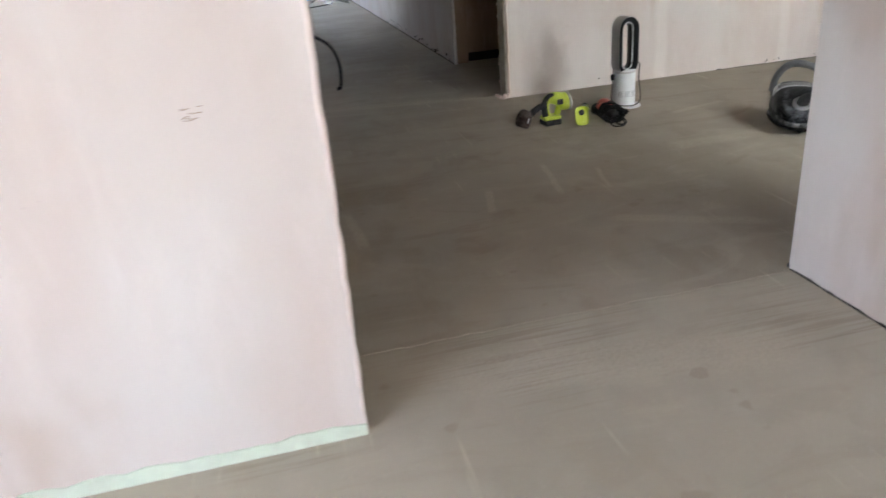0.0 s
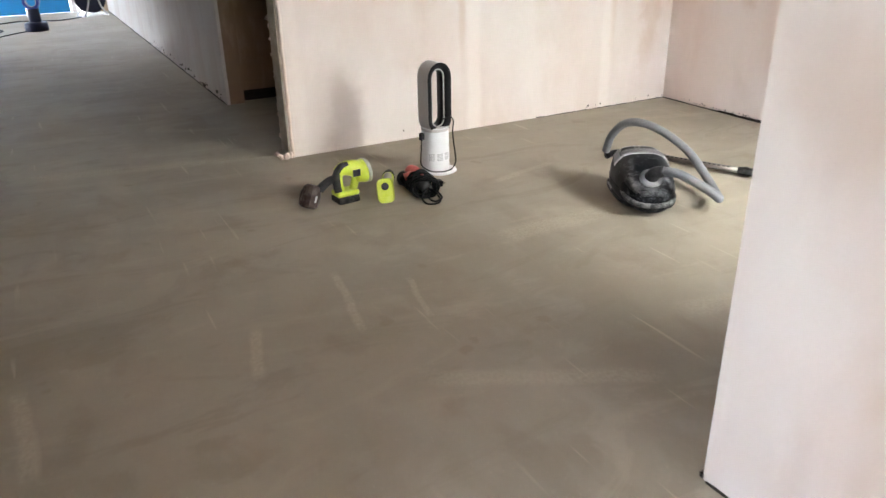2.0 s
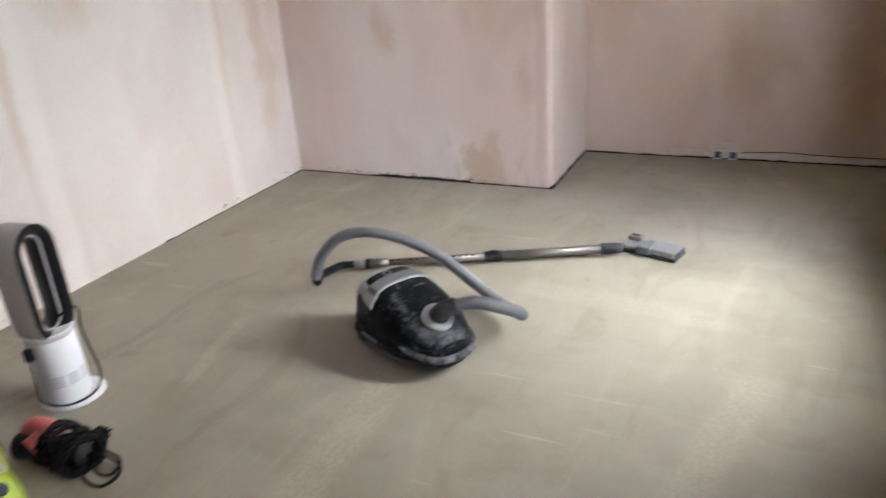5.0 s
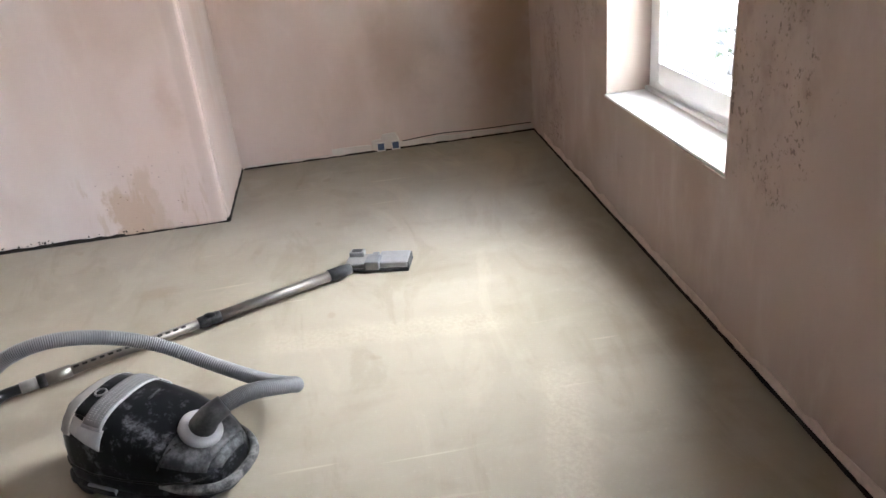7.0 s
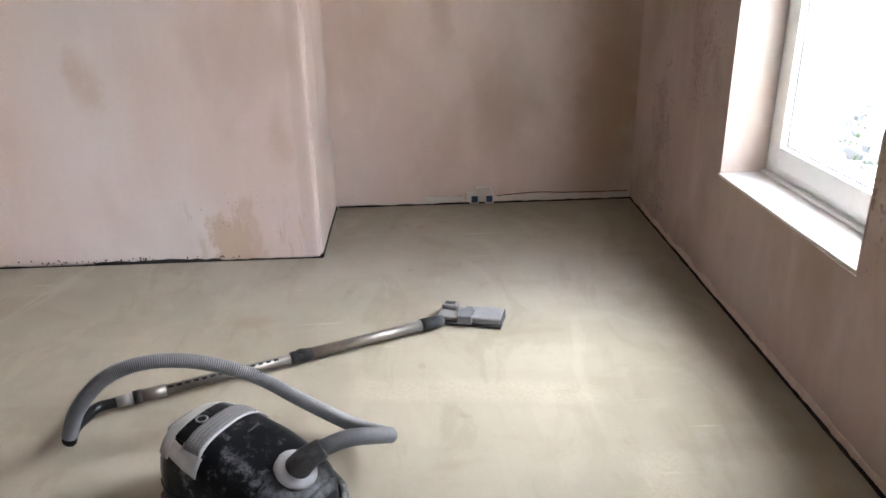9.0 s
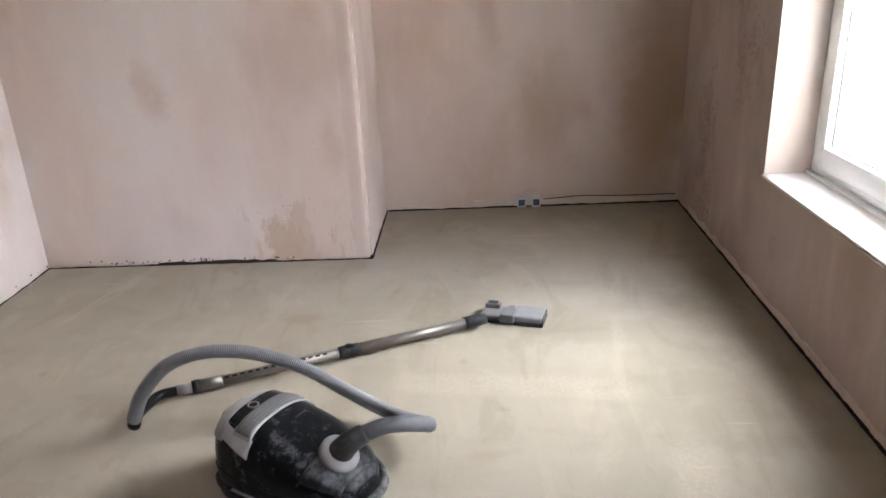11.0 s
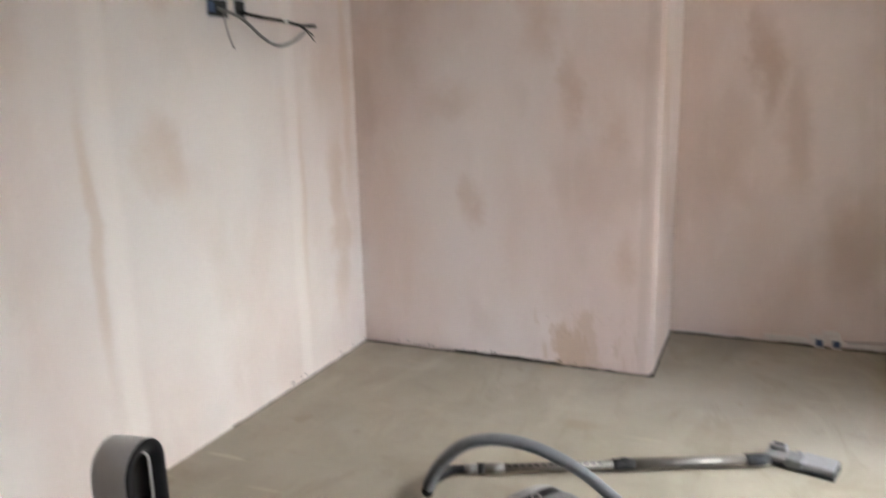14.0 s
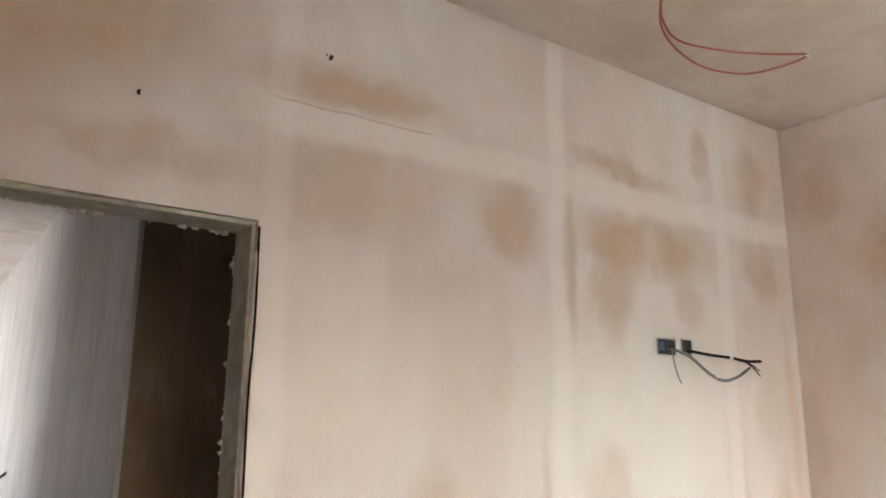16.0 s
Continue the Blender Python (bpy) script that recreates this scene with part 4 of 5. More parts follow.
def shell_patch(name, y0, y1, u0, u1, lift, mat, ny=12, nu=12, wob=None):
    """A panel that lies over the shell between two stations; u runs over its width from -1 to 1."""
    bm = bmesh.new()
    grid = []
    for i in range(ny + 1):
        row = []
        for k in range(nu + 1):
            y = y0 + (y1 - y0) * i / ny
            lo, hi = (v(i / ny) if callable(v) else v for v in (u0, u1))
            u = lo + (hi - lo) * k / nu
            if wob:
                y += wob(u)
            w, z = hull(y)
            c = u
            s = max(0.0, 1 - abs(c) ** (2 / 0.62)) ** 0.5
            zz = 0.075 + (z - 0.075) * s ** 0.62
            row.append(bm.verts.new((w * c * (1 + lift * 2), y, zz + lift)))
        grid.append(row)
    for a, b in zip(grid, grid[1:]):
        for k in range(nu):
            bm.faces.new((a[k], a[k + 1], b[k + 1], b[k]))
    ob = finish(name, bm, mat, vac, smooth=True)
    s = ob.modifiers.new("thick", "SOLIDIFY")
    s.thickness, s.offset = 0.004, 0
    return ob


# silver surround of the controls: two flanks, the rear and the bar behind the lid
bend = lambda u: 0.014 * (1 - u * u)
shell_patch("surround_flank", 0.050, 0.205, lambda s: -0.93 + 0.10 * s, lambda s: -0.72 + 0.16 * s * s, 0.004, SILVER_SHELL)
shell_patch("surround_flank", 0.050, 0.205, lambda s: 0.72 - 0.16 * s * s, lambda s: 0.93 - 0.10 * s, 0.004, SILVER_SHELL)
shell_patch("surround_rear", 0.156, 0.212, -0.90, 0.90, 0.0065, SILVER_SHELL, wob=lambda u: 0.008 * (1 - u * u) - 0.006)
shell_patch("control_window", 0.108, 0.152, -0.62, 0.62, 0.006, BLACK_SHELL, wob=lambda u: bend(u) - 0.004)
shell_patch("grille_frame", 0.050, 0.112, -0.76, 0.76, 0.005, COLLAR, wob=bend)
shell_patch("grille", 0.055, 0.106, -0.72, 0.72, 0.0085, GRILLE_GREY, wob=bend)
bm = bmesh.new()
for k in range(34):
    u = -0.66 + 1.32 * k / 33
    for j in range(4):
        y = 0.0585 + 0.0108 * j + bend(u)
        w, z = hull(y)
        s = max(0.0, 1 - abs(u) ** (2 / 0.62)) ** 0.5
        zz = 0.075 + (z - 0.075) * s ** 0.62 + 0.0112
        x = w * u
        bm.faces.new([bm.verts.new(p) for p in ((x - 0.0022, y, zz), (x + 0.0001, y, zz), (x + 0.0027, y + 0.008, zz), (x + 0.0004, y + 0.008, zz))])
finish("grille_ribs", bm, GREY_LIGHT, vac)
bm = bmesh.new()
line = [Vector((0.014 * math.cos(math.tau * k / 32), 0.014 * math.sin(math.tau * k / 32), 0.0)) for k in range(33)]
sweep(bm, line, 0.0026, 6, cap=False)
knob = finish("dial", bm, GREY_SHELL, vac, smooth=True)
knob.matrix_local = pose(-0.012, 0.136, hull(0.136)[1] + 0.010, 3, 0, 0)
# grip at the rear top
tube("rear_grip", [(-0.05, 0.205, 0.195), (-0.035, 0.222, 0.201), (0.035, 0.222, 0.201), (0.05, 0.205, 0.195)], 0.009, GREY_SHELL, vac)
# maker's plate as a bar
shell_patch("plate", 0.012, 0.016, 0.12, 0.40, 0.0022, NOZZLE_DARK, 1, 6)
# dusty grey front end of the lid
shell_patch("lid_front", -0.205, -0.112, -0.92, 0.92, 0.0012, LID_GREY)
shell_patch("front_panel", -0.224, -0.206, -0.80, 0.80, 0.002, LID_GREY, 3, 12)
# lid seams
shell_patch("lid_seam", -0.105, -0.101, -0.95, 0.95, 0.001, BLACK_TRIM, 1, 20, wob=lambda u: -0.03 * (1 - u * u))
# carrying loop at the front
tube("front_loop", [(-0.120, -0.10, 0.088), (-0.112, -0.165, 0.080), (-0.082, -0.222, 0.072), (-0.035, -0.246, 0.068), (0.035, -0.246, 0.068), (0.082, -0.222, 0.072), (0.112, -0.165, 0.080), (0.120, -0.10, 0.088)], 0.0125, LOOP_GREY, vac)
# hose socket
bm = bmesh.new()
lathe(bm, [(0.054, -0.03), (0.054, -0.002), (0.049, 0.006), (0.036, 0.008)], 36)
col = finish("socket_collar", bm, COLLAR, vac, smooth=True)
col.matrix_local = pose(0.0, -0.150, 0.174, 32, 0, 0)
inv = vac.matrix_world.inverted()


def local(*pts):
    return [inv @ Vector(p) for p in pts]


neck = vac.matrix_world @ Vector((0.0, -0.150, 0.174))
tube("hose_cuff", local(neck, neck + Vector((-0.004, -0.028, 0.032)), neck + Vector((0.012, -0.065, 0.048))), lambda s: 0.034 - 0.008 * s, HOSE_CUFF, vac, sides=18)
hose_line = smooth_path(local(neck + Vector((0.010, -0.06, 0.047)), neck + Vector((0.055, -0.125, 0.042)), (3.770, 3.780, 0.150), (3.86, 3.785, 0.088), (3.965, 3.89, 0.055), (4.045, 4.04, 0.09), (4.065, 4.18, 0.17), (4.025, 4.31, 0.245), (3.965, 4.43, 0.288), (3.93, 4.54, 0.268), (3.92, 4.63, 0.18), (3.935, 4.685, 0.075)), 110)
bm = bmesh.new()
sweep(bm, hose_line, lambda s: 0.0207 + 0.0018 * math.sin(s * 2 * math.pi * 255), 14)
finish("hose", bm, HOSE, vac, smooth=True)
# two small wheels under it
for sx in (-0.12, 0.12):
    bm = bmesh.new()
    lathe(bm, [(0.03, -0.012), (0.034, -0.008), (0.034, 0.008), (0.03, 0.012)], 20)
    w = finish("wheel", bm, BLACK_TRIM, vac, smooth=True)
    w.matrix_local = pose(sx, 0.15, 0.034, 0, 90, 0)
bm = bmesh.new()
lathe(bm, [(0.018, -0.01), (0.02, 0.0), (0.018, 0.01)], 16)
finish("castor", bm, BLACK_TRIM, vac, smooth=True).matrix_local = pose(0, -0.17, 0.02, 0, 90, 0)

# ---- the wand with its floor head, lying beside the cleaner ----
A, B = Vector((4.205, 4.545, 0.036)), Vector((4.632, 3.605, 0.036))
wand = thing("vacuum_wand", pose(0, 0, 0), "telescopic chrome wand with grey floor head lying on the screed", "vacuum wand")
along = (B - A).normalized()
mid = A.lerp(B, 0.485)
tube("lower_tube", [A, mid], 0.0165, CHROME, wand, sides=20, straight=True)
tube("upper_tube", [mid, B - along * 0.06], 0.0195, CHROME, wand, sides=20, straight=True)
tube("lock_sleeve", [mid - along * 0.045, mid - along * 0.03, mid + along * 0.02, mid + along * 0.035], lambda s: 0.0222 if 0.2 < s < 0.8 else 0.020, BLACK_TRIM, wand, sides=18, straight=True)
bm = bmesh.new()
bmesh.ops.create_icosphere(bm, subdivisions=2, radius=1, matrix=Matrix.Translation(mid + Vector((-0.004, 0, 0.019))) @ Matrix.Diagonal((0.014, 0.022, 0.009, 1)))
finish("lock_button", bm, BLACK_TRIM, wand, smooth=True)
# notches along the lower tube
bm = bmesh.new()
side = Vector((-along.y, along.x, 0))
for k in range(14):
    out = Vector((0, 0, 0.80)) - side * 0.60
    flat = out.cross(along)
    q = A + along * (0.060 + k * 0.0265) + out * 0.0170
    bm.faces.new([bm.verts.new(q + along * a + flat * b) for a, b in ((-0.008, -0.004), (0.008, -0.004), (0.008, 0.004), (-0.008, 0.004))])
finish("notches", bm, BLACK_TRIM, wand)
tube("joint_cuff", [A - along * 0.03, A + along * 0.045], 0.0205, CHROME, wand, sides=18, straight=True)
tube("dark_cuff", [A - along * 0.055, A - along * 0.03], 0.0222, BLACK_TRIM, wand, sides=18, straight=True)
tube("clear_cuff", [A - along * 0.105, A - along * 0.054], 0.0190, GREY_SHELL, wand, sides=18, straight=True)
tube("handle", [A - along * 0.10, A - along * 0.15 + Vector((-0.01, 0, 0.004)), (4.09, 4.70, 0.04), (4.02, 4.712, 0.042), (3.96, 4.702, 0.04)], lambda s: 0.0165 + 0.004 * s, GLOSS_BLACK, wand, sides=14)
tube("head_neck", [B - along * 0.075, B - along * 0.02, B + along * 0.015], lambda s: 0.024 if s < 0.6 else 0.02, NOZZLE_DARK, wand, sides=16, straight=True)
HM = pose(4.703, 3.497, 0, 0, 0, -16)
for nm, bl, mt, bv in (("floor_head", [(-0.052, 0.052, -0.142, -0.022, 0.014, 0.040)], GREY_LIGHT, 0.007),
                       ("head_wing", [(-0.050, 0.046, -0.022, 0.106, 0.014, 0.032)], GREY_SHELL, 0.006),
                       ("head_bumper", [(-0.056, 0.056, -0.146, 0.110, 0.0, 0.0135)], NOZZLE_DARK, 0.004),
                       ("head_end", [(-0.050, 0.050, -0.1455, -0.1425, 0.013, 0.036)], NOZZLE_DARK, 0.001),
                       ("head_swivel", [(-0.066, 0.004, -0.034, 0.024, 0.012, 0.048), (-0.020, 0.030, -0.022, 0.006, 0.036, 0.0475)], HOSE, 0.008),
                       ("foot_pedal", [(0.012, 0.052, 0.040, 0.100, 0.030, 0.052)], GREY_SHELL, 0.006),
                       ("pedal_inset", [(0.020, 0.044, 0.050, 0.090, 0.0515, 0.0535)], NOZZLE_DARK, 0.001)):
    bm = bmesh.new()
    for b in bl:
        block(bm, *b)
    finish(nm, bm, mt, wand, bevel=bv, seg=3).matrix_local = HM

# ---- cordless sander, standing on its battery ----
tool = thing("cordless_sander", pose(2.408, 4.89, 0, 0, 0, 6), "lime green cordless sander standing on its battery", "sander")
bm = bmesh.new()
block(bm, -0.055, 0.062, -0.05, 0.05, 0.0, 0.034)
finish("battery", bm, RUBBER, tool, bevel=0.007)
bm = bmesh.new()
for k in range(4):
    block(bm, -0.046 + 0.028 * k, -0.030 + 0.028 * k, -0.0525, -0.049, 0.006, 0.027)
finish("battery_ribs", bm, BLACK_TRIM, tool, bevel=0.0015)
bm = bmesh.new()
block(bm, -0.057, 0.066, -0.043, 0.043, 0.035, 0.062)
finish("battery_shoe", bm, LIME, tool, bevel=0.01, seg=3)
tube("grip", [(-0.022, 0, 0.05), (-0.030, 0, 0.10), (-0.026, 0, 0.15), (-0.01, 0, 0.18)], lambda s: 0.026 - 0.004 * math.sin(math.pi * s), LIME, tool, sides=14)
tube("grip_rubber", [(-0.036, -0.006, 0.06), (-0.044, -0.008, 0.10), (-0.042, -0.008, 0.15), (-0.015, -0.010, 0.186), (0.02, -0.012, 0.19)], lambda s: 0.022 - 0.003 * s, RUBBER, tool, sides=12)
tube("brace", [(0.045, 0, 0.05), (0.058, 0, 0.08), (0.068, 0, 0.12)], 0.021, LIME, tool, sides=14)
bm = bmesh.new()
sweep(bm, smooth_path([(-0.035, 0, 0.158), (0.0, 0, 0.172), (0.045, 0, 0.168), (0.088, 0, 0.150)], 8), lambda s: 0.027 + 0.022 * s, 20)
finish("motor_housing", bm, LIME, tool, smooth=True)
HEADM = pose(0.098, 0, 0.140, 0, 84, 0)
bm = bmesh.new()
lathe(bm, [(0.044, -0.04), (0.054, -0.016), (0.060, 0.006), (0.060, 0.018)], 30)
finish("skirt", bm, LIME, tool, smooth=True).matrix_local = HEADM
bm = bmesh.new()
lathe(bm, [(0.062, 0.019), (0.066, 0.022), (0.066, 0.033), (0.062, 0.036)], 30)
finish("sanding_pad", bm, PAD, tool, smooth=True).matrix_local = HEADM
bm = bmesh.new()
block(bm, 0.03, 0.072, -0.050, -0.046, 0.135, 0.17)
finish("rating_plate", bm, NOZZLE_DARK, tool, bevel=0.001)
tube("dust_spout", [(-0.03, 0, 0.12), (-0.07, 0.004, 0.125), (-0.11, 0.008, 0.105), (-0.135, 0.01, 0.085)], lambda s: 0.024 - 0.003 * math.sin(math.pi * s), RUBBER, tool, sides=14)
bm = bmesh.new()
BM = pose(-0.185, 0.012, 0.062, 0, 24, 12)
loft(bm, [[BM @ Vector(p) for p in oval(rx, ry, z, 12, 2.6)] for rx, ry, z in ((0.036, 0.034, -0.058), (0.045, 0.043, -0.048), (0.050, 0.047, -0.012), (0.050, 0.047, 0.012), (0.040, 0.038, 0.044), (0.026, 0.026, 0.060))])
finish("dust_box", bm, SMOKED, tool, smooth=False, bevel=0.004)
bm = bmesh.new()
block(bm, -0.006, 0.006, -0.0485, -0.0475, -0.022, 0.012)
finish("box_label", bm, BARS, tool).matrix_local = BM

# ---- small lime hand tool without its battery ----
hand_tool = thing("cordless_multi_tool", pose(2.612, 4.835, 0, 0, 0, -16), "lime green cordless hand tool lying with its empty battery foot up", "power tool")
tube("barrel", [(0.04, 0.175, 0.045), (0.03, 0.12, 0.045), (0.012, 0.03, 0.045), (0.0, -0.04, 0.055)], lambda s: 0.033 - 0.006 * s, LIME, hand_tool, sides=16)
tube("nose", [(0.058, 0.26, 0.04), (0.052, 0.23, 0.042), (0.04, 0.17, 0.045)], lambda s: 0.022 + 0.013 * s, RUBBER, hand_tool, sides=16)
tube("barrel_rubber", [(0.036, 0.15, 0.062), (0.022, 0.08, 0.064), (0.012, 0.02, 0.062)], 0.022, PAD, hand_tool, sides=12)
FM = pose(-0.012, -0.078, 0.062, 64, 0, 4)
bm = bmesh.new()
loft(bm, [[FM @ Vector(p) for p in oval(0.043 * q, 0.062 * q, z, 28, 4)] for q, z in ((0.85, -0.02), (1.0, -0.012), (1.0, 0.012), (0.93, 0.012), (0.90, 0.002))])
finish("battery_foot", bm, LIME, hand_tool, bevel=0.002)
bm = bmesh.new()
lathe(bm, [(0.019, 0.002), (0.019, 0.007), (0.012, 0.008)], 20, (0, 0.022, 0))
finish("terminal_block", bm, NOZZLE_DARK, hand_tool, smooth=True).matrix_local = FM
bm = bmesh.new()
block(bm, -0.03, 0.03, -0.05, -0.03, 0.003, 0.007)
finish("terminal_rail", bm, LIME, hand_tool, bevel=0.001).matrix_local = FM

# ---- corded tool wrapped in its black lead ----
corded = thing("corded_tool", pose(2.788, 4.80, 0, 0, 0, -6) @ Matrix.Scale(0.87, 4), "red and black corded power tool wrapped in its black lead", "power tool")
tube("tool_body", [(-0.05, 0.15, 0.055), (-0.03, 0.08, 0.06), (0.0, 0.0, 0.06), (0.02, -0.08, 0.05)], lambda s: 0.046 - 0.008 * s, RUBBER, corded, sides=18)
tube("red_cap", [(-0.01, 0.155, 0.088), (0.0, 0.125, 0.104), (0.012, 0.07, 0.102), (0.02, 0.03, 0.085)], lambda s: 0.036 - 0.008 * (2 * s - 1) ** 2, RED_PLASTIC, corded, sides=18)
tube("red_collar", [(-0.058, 0.075, 0.062), (-0.035, 0.07, 0.070), (-0.012, 0.065, 0.078)], 0.045, RED_PLASTIC, corded, sides=18)
tube("gear_head", [(-0.075, 0.10, 0.045), (-0.05, 0.10, 0.058), (-0.02, 0.08, 0.06)], lambda s: 0.036 + 0.01 * s, CABLE_BLACK, corded, sides=16)
rng = random.Random(21)
bm = bmesh.new()
pts = []
for k in range(15 * 16):
    a = math.tau * k / 15
    s = k / (15 * 16)
    wob = 0.5 + 0.5 * math.sin(k * 0.7)
    r = 0.060 + 0.016 * wob + rng.uniform(-0.005, 0.005)
    pts.append((0.005 + r * math.cos(a) * 1.1, 0.045 - 0.15 * (0.5 + 0.5 * math.sin(s * 29)) + rng.uniform(-0.008, 0.008), max(0.008, 0.062 + r * 0.9 * math.sin(a))))
sweep(bm, smooth_path(pts, 3), 0.0056, 6)
finish("wrapped_lead", bm, CABLE_BLACK, corded, smooth=True)
tube("lead_loop", [(0.0, -0.10, 0.05), (-0.045, -0.16, 0.03), (-0.035, -0.215, 0.010), (0.02, -0.225, 0.007), (0.06, -0.19, 0.010), (0.055, -0.13, 0.035), (0.02, -0.10, 0.055)], 0.0055, CABLE_BLACK, corded)
tube("lead_loop", [(0.02, -0.10, 0.05), (-0.005, -0.17, 0.025), (0.02, -0.205, 0.013), (0.075, -0.175, 0.018), (0.07, -0.10, 0.04)], 0.0055, CABLE_BLACK, corded)
bm = bmesh.new()
block(bm, 0.085, 0.12, -0.085, -0.04, 0.05, 0.085)
block(bm, 0.12, 0.138, -0.078, -0.072, 0.064, 0.07)
block(bm, 0.12, 0.138, -0.055, -0.049, 0.064, 0.07)
finish("plug", bm, CABLE_BLACK, corded, bevel=0.003)

# ---- sockets in the north wall with loose tails ----
def back_box(m, w, h, label):
    e = thing("socket_box", m, label, "socket box")
    bm = bmesh.new()
    for b in ((0, 0.004, -0.006, 0.012, 0, h), (w - 0.004, w, -0.006, 0.012, 0, h), (0.004, w - 0.004, -0.006, 0.012, 0, 0.004), (0.004, w - 0.004, -0.006, 0.012, h - 0.004, h)):
        block(bm, b[0], b[1], b[2] - 0.001, b[3] - 0.0135, b[4], b[5])
    finish("rim", bm, STEEL, e)
    bm = bmesh.new()
    block(bm, 0.004, w - 0.004, -0.0022, 0.004, 0.004, h - 0.004)
    finish("inside", bm, BOXDARK, e)
    return e


b1 = back_box(pose(4.262, NORTH, 1.735), 0.128, 0.073, "open metal socket box sunk in the plaster")
b2 = back_box(pose(4.432, NORTH, 1.742), 0.073, 0.073, "open metal socket box sunk in the plaster")
bm = bmesh.new()
block(bm, 0.012, 0.05, -0.004, -0.0025, 0.02, 0.06)
finish("knockout", bm, BOXBLUE, b1)
tails = thing("cable_tails", pose(0, 0, 0), "grey cable tails hanging out of the socket boxes", "cable")
for pts, r, mt in (([(4.33, 5.745, 1.77), (4.40, 5.69, 1.735), (4.50, 5.66, 1.66), (4.59, 5.65, 1.63), (4.70, 5.65, 1.65), (4.80, 5.65, 1.695)], 0.0072, CABLE_GREY),
                   ([(4.465, 5.745, 1.765), (4.53, 5.68, 1.745), (4.65, 5.65, 1.735), (4.78, 5.65, 1.725), (4.90, 5.655, 1.73)], 0.0072, CABLE_BLACK),
                   ([(4.74, 5.65, 1.73), (4.82, 5.65, 1.70), (4.88, 5.65, 1.66)], 0.003, CABLE_BLACK), ([(4.76, 5.65, 1.725), (4.84, 5.655, 1.705), (4.89, 5.66, 1.685)], 0.003, CABLE_BLACK),
                   ([(4.36, 5.745, 1.76), (4.37, 5.742, 1.70), (4.385, 5.74, 1.65), (4.41, 5.742, 1.615)], 0.003, CABLE_GREY)):
    tube("tail", pts, r, mt, tails, sides=8)
for q in ((4.545, 5.655, 1.645), (4.655, 5.65, 1.735)):
    bm = bmesh.new()
    block(bm, q[0] - 0.014, q[0] + 0.014, q[1] - 0.008, q[1] + 0.008, q[2] - 0.008, q[2] + 0.008)
    finish("cable_marker", bm, CABLE_WHITE, tails, bevel=0.002)

# red cable loop hanging from the ceiling
loop = thing("ceiling_cable", pose(0, 0, 0), "loop of red cable hanging from the plaster ceiling", "cable")
Z = TOP - 0.08
tube("cable", [(3.60, 5.08, TOP + 0.01), (3.665, 5.165, Z + 0.015), (3.83, 5.28, Z), (4.006, 5.325, Z), (4.246, 5.25, Z), (4.42, 5.15, Z), (4.513, 5.084, Z), (4.535, 5.17, Z), (4.475, 5.335, Z), (4.28, 5.41, Z), (4.05, 5.385, Z), (3.84, 5.30, Z), (3.70, 5.19, Z + 0.02), (3.64, 5.10, TOP + 0.01)], 0.0046, CABLE_RED, loop, sides=8)

tube("tip", [(4.505, 5.088, Z), (4.522, 5.08, Z - 0.006), (4.53, 5.085, Z - 0.022)], 0.006, CABLE_WHITE, loop, sides=8)

# ---- pipe chase, patches and blue boxes along the alcove foot ----
rng = random.Random(5)
bm = bmesh.new()
ragged(bm, (ALC, SOUTH_E + 0.01), (ALC, 3.24), 0.014, 0.045, 0.014, (-1, 0), rng, 0.04, 0.35)
ragged(bm, (ALC, 3.40), (ALC, 3.62), 0.014, 0.05, 0.014, (-1, 0), rng, 0.04, 0.2)
ragged(bm, (ALC, 3.62), (ALC, 4.1), 0.012, 0.022, 0.010, (-1, 0), rng, 0.04, 0.6)
tagged(finish("trim_alcove_patch", bm, BOARD), "pale filler strip along the alcove foot", "trim", kind="structure")
tube("trim_alcove_pipe", [(ALC - 0.008, 2.47, 0.05), (ALC - 0.012, 2.8, 0.052), (ALC - 0.010, 3.0, 0.058), (ALC - 0.012, 3.22, 0.045)], 0.0026, CABLE_BLACK, sides=6)
tagged(bpy.data.objects["trim_alcove_pipe"], "dark cable along the alcove foot", "trim", kind="structure")
bm = bmesh.new()
loft(bm, [[(ALC - d, 3.31 + y * q, 0.048 + z * q) for y, z in ((-0.085, -0.035), (0.085, -0.035), (0.085, 0.02), (0.03, 0.026), (0.02, 0.05), (-0.055, 0.052), (-0.07, 0.02))] for d, q in ((0.0, 1.0), (0.012, 0.96))])
tagged(finish("trim_socket_patch", bm, BOARD, bevel=0.003), "pale plaster patch round the socket boxes", "trim", kind="structure")
for y in (3.262, 3.345):
    bx = thing("floor_socket_box", pose(ALC - 0.012, y, 0.004), "small blue socket box at the foot of the wall", "socket box", "blue socket boxes in the alcove")
    bm = bmesh.new()
    for b in ((-0.008, 0, -0.024, -0.018, 0, 0.05), (-0.008, 0, 0.018, 0.024, 0, 0.05), (-0.008, 0, -0.018, 0.018, 0, 0.006), (-0.008, 0, -0.018, 0.018, 0.044, 0.05)):
        block(bm, *b)
    finish("rim", bm, CABLE_WHITE, bx)
    bm = bmesh.new()
    block(bm, -0.005, 0, -0.018, 0.018, 0.006, 0.044)
    finish("cover", bm, BOXBLUE, bx)

# ---- cables and boards at the west side ----
west = thing("loose_cables", pose(0, 0, 0), "grey and black cable tails sticking out of the wall end", "cable")
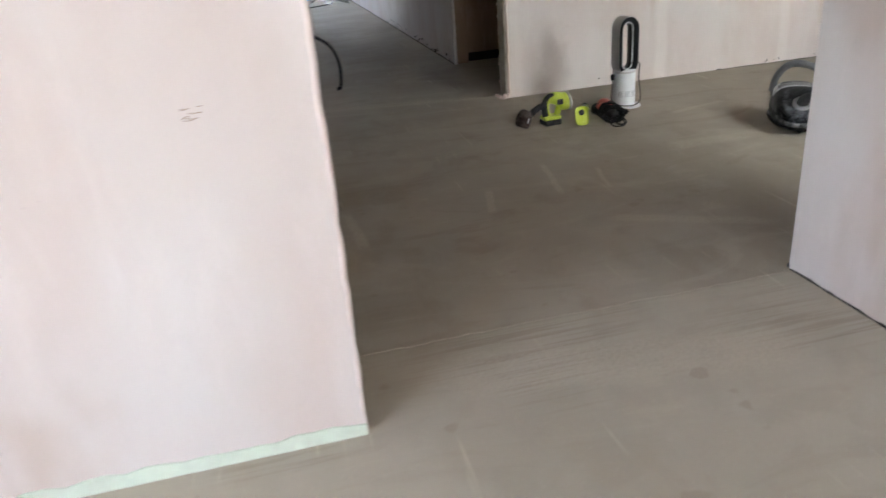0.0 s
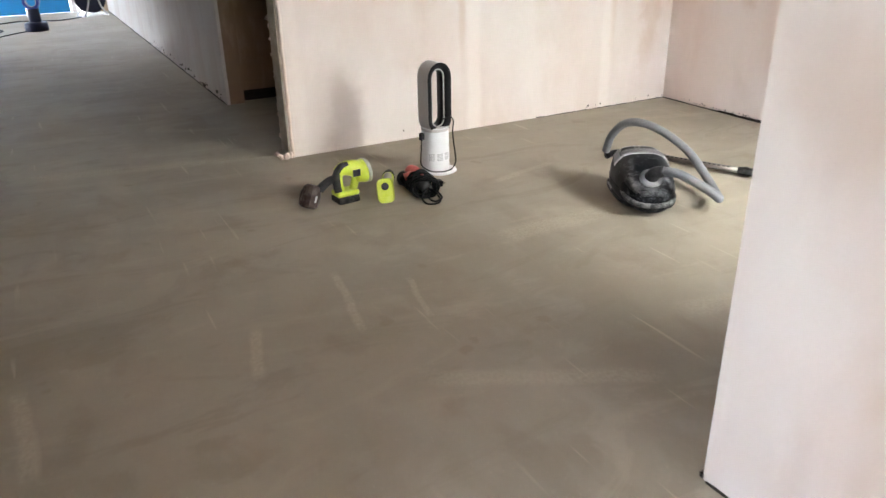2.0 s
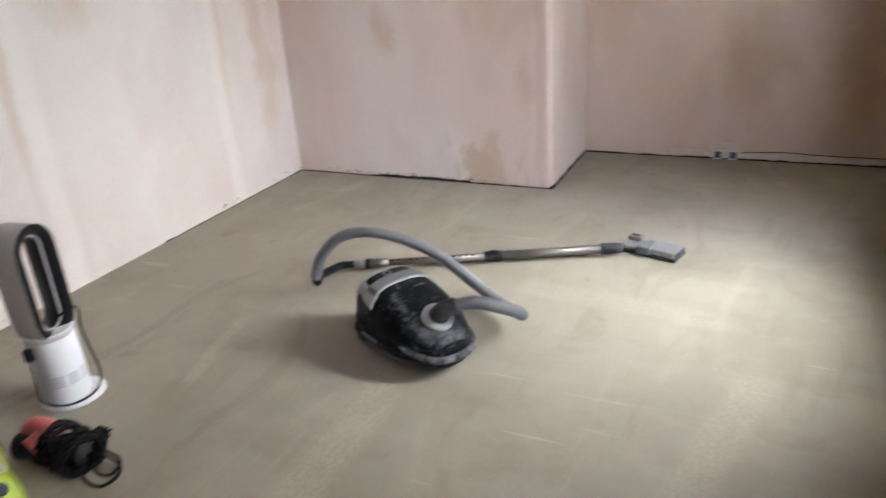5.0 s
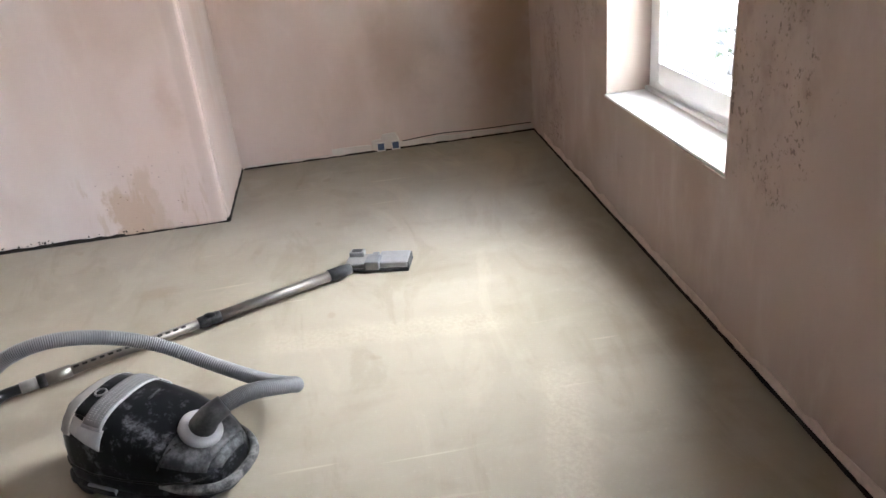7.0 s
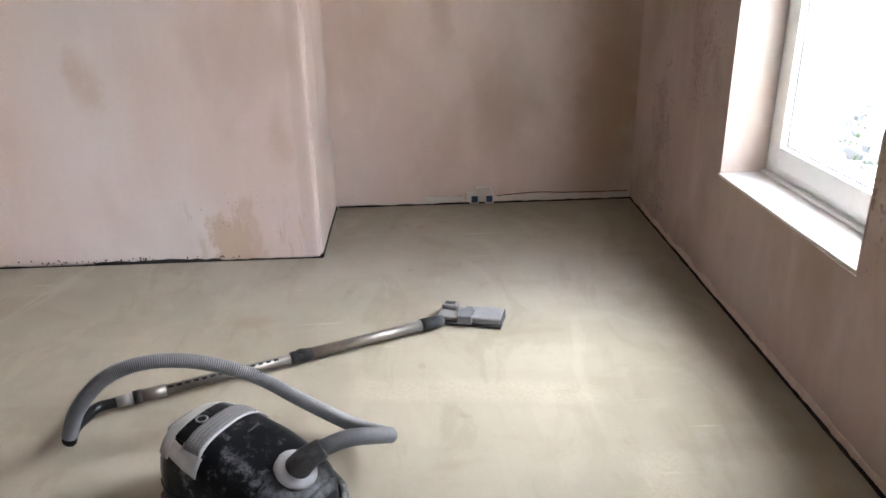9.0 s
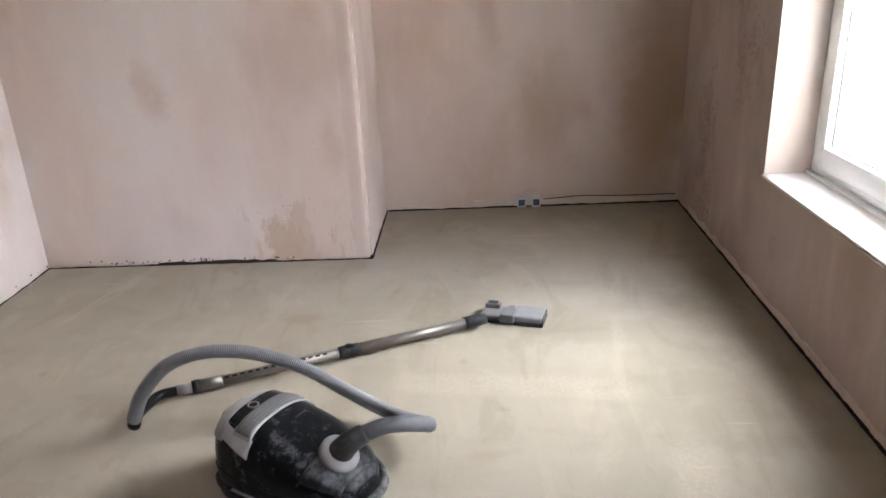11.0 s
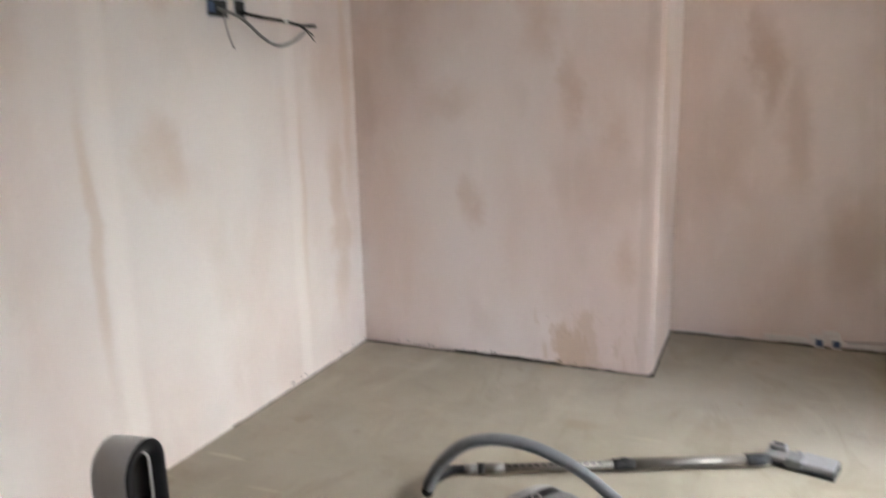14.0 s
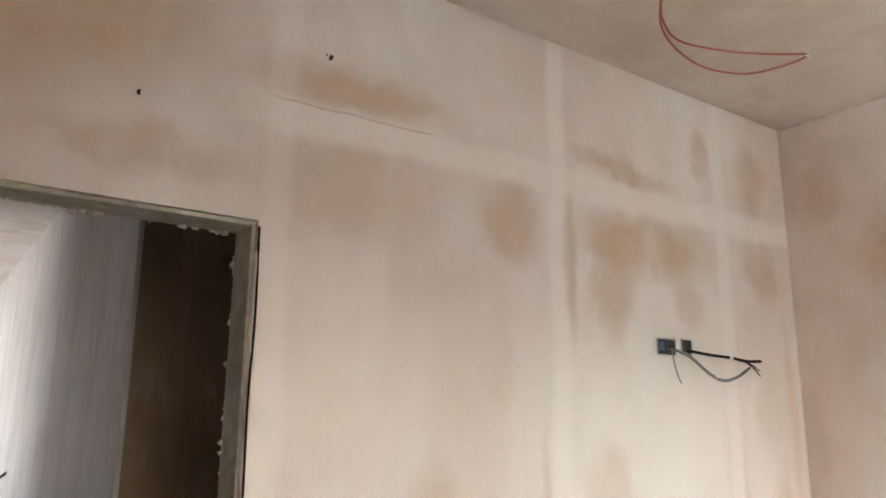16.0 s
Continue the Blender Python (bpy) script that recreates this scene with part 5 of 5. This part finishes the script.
for pts, r, mt in (([(0.70, 2.37, 1.14), (0.736, 2.38, 1.151), (0.779, 2.38, 1.162), (0.808, 2.38, 1.162)], 0.0045, CABLE_WHITE),
                   ([(0.805, 2.38, 1.162), (0.83, 2.38, 1.158), (0.859, 2.38, 1.150)], 0.0058, CABLE_GREY),
                   ([(0.70, 2.375, 1.135), (0.75, 2.385, 1.152), (0.79, 2.385, 1.168), (0.818, 2.385, 1.178)], 0.0025, CABLE_GREY),
                   ([(0.76, 2.375, 1.155), (0.80, 2.375, 1.180), (0.819, 2.375, 1.196)], 0.0025, CABLE_GREY),
                   ([(0.70, 2.37, 1.10), (0.74, 2.38, 1.085), (0.749, 2.38, 1.073), (0.768, 2.38, 1.061), (0.791, 2.38, 1.043), (0.807, 2.38, 1.014), (0.814, 2.38, 0.977), (0.809, 2.38, 0.929), (0.798, 2.38, 0.925)], 0.0042, CABLE_BLACK)):
    tube("tail", pts, r, mt, west, sides=8)
bm = bmesh.new()
block(bm, 0.402, 0.445, 4.90, 4.955, 0.0, TOP - 0.01)
tagged(finish("trim_wall_end_batten", bm, BOARD, bevel=0.003), "pale raw batten at the wall end", "trim", kind="structure")
bm = bmesh.new()
block(bm, 0.728, 0.734, 2.245, 2.396, 0.0, TOP - 0.01)
tagged(finish("trim_entry_board", bm, BOARD_GREY, bevel=0.002), "bare grey plasterboard edge of the entry wall", "trim", kind="structure")

# ---- far end of the passage ----
far_fan = fan_heater(pose(1.30, 12.95, 0, 0, 0, -12), "dark blue bladeless fan on a black stand", 0.44, 0.30, 0.20, 0.12, 0.075, BLUE_PLASTIC, BLUE_PLASTIC, DUSK_PLASTIC, disc=False)
far_fan.name = "bladeless_fan"
bm = bmesh.new()
lathe(bm, [(0.14, 0.0), (0.145, 0.01), (0.14, 0.10), (0.10, 0.115)], 30)
finish("stand", bm, DUSK_PLASTIC, far_fan, smooth=True)
reel = thing("cable_reel", pose(2.1, 14.25, 0, 0, 0, 20), "dark blue cable reel on a tubular stand", "cable reel")
for y in (-0.08, 0.08):
    bm = bmesh.new()
    lathe(bm, [(0.19, -0.008), (0.20, 0.0), (0.19, 0.008)], 32)
    finish("flange", bm, DUSK_PLASTIC, reel, smooth=True).matrix_local = pose(0, y, 0.25, 90, 0, 0)
bm = bmesh.new()
lathe(bm, [(0.13, -0.07), (0.15, -0.03), (0.14, 0.03), (0.15, 0.07)], 24)
finish("wound_cable", bm, CABLE_BLACK, reel, smooth=True).matrix_local = pose(0, 0, 0.25, 90, 0, 0)
for y in (-0.11, 0.11):
    tube("stand_tube", [(-0.18, y, 0.012), (-0.10, y, 0.14), (0, y, 0.44), (0.10, y, 0.14), (0.18, y, 0.012)], 0.011, STEEL, reel)
tube("foot_bar", [(-0.18, -0.13, 0.012), (-0.18, 0.13, 0.012)], 0.012, CABLE_WHITE, reel, straight=True)
tube("foot_bar", [(0.18, -0.13, 0.012), (0.18, 0.13, 0.012)], 0.012, CABLE_WHITE, reel, straight=True)
trail = thing("trailing_lead", pose(0, 0, 0), "thin dark extension lead trailing over the screed", "cable")
tube("lead", [(2.0, 14.2, 0.008), (1.6, 13.9, 0.008), (1.1, 14.1, 0.008), (0.6, 13.6, 0.008), (0.9, 13.1, 0.008), (0.5, 12.6, 0.008)], 0.008, CABLE_BLACK, trail)
tube("lead", [(1.25, 13.0, 0.006), (0.79, 12.37, 0.006), (0.667, 11.3, 0.006), (0.65, 10.13, 0.006), (0.566, 9.18, 0.006), (0.489, 8.07, 0.006), (0.43, 7.3, 0.006), (0.32, 6.6, 0.006)], 0.006, CABLE_BLACK, trail)
wall_tail = thing("wall_cable", pose(0, 0, 0), "short dark cable tail out of the passage wall", "cable")
tube("tail", [(HALL_E, 11.4, 0.95), (HALL_E - 0.08, 11.35, 0.90), (HALL_E - 0.14, 11.3, 0.93), (HALL_E - 0.1, 11.2, 0.97)], 0.012, CABLE_BLACK, wall_tail, sides=8)

# scratches in the skim beside the way in
rng = random.Random(12)
bm = bmesh.new()
for k in range(9):
    x, z = rng.uniform(0.41, 0.45), rng.uniform(0.945, 0.99)
    w, h = rng.uniform(0.012, 0.03), rng.uniform(-0.003, 0.004)
    sweep(bm, [Vector((x, 2.0745, z)), Vector((x + w * 0.5, 2.0743, z + h)), Vector((x + w, 2.0745, z + h * 0.5))], 0.0011, 5)
tagged(finish("trim_wall_scratches", bm, SCRATCH), "small brown scratches in the plaster", "scratches", kind="structure")
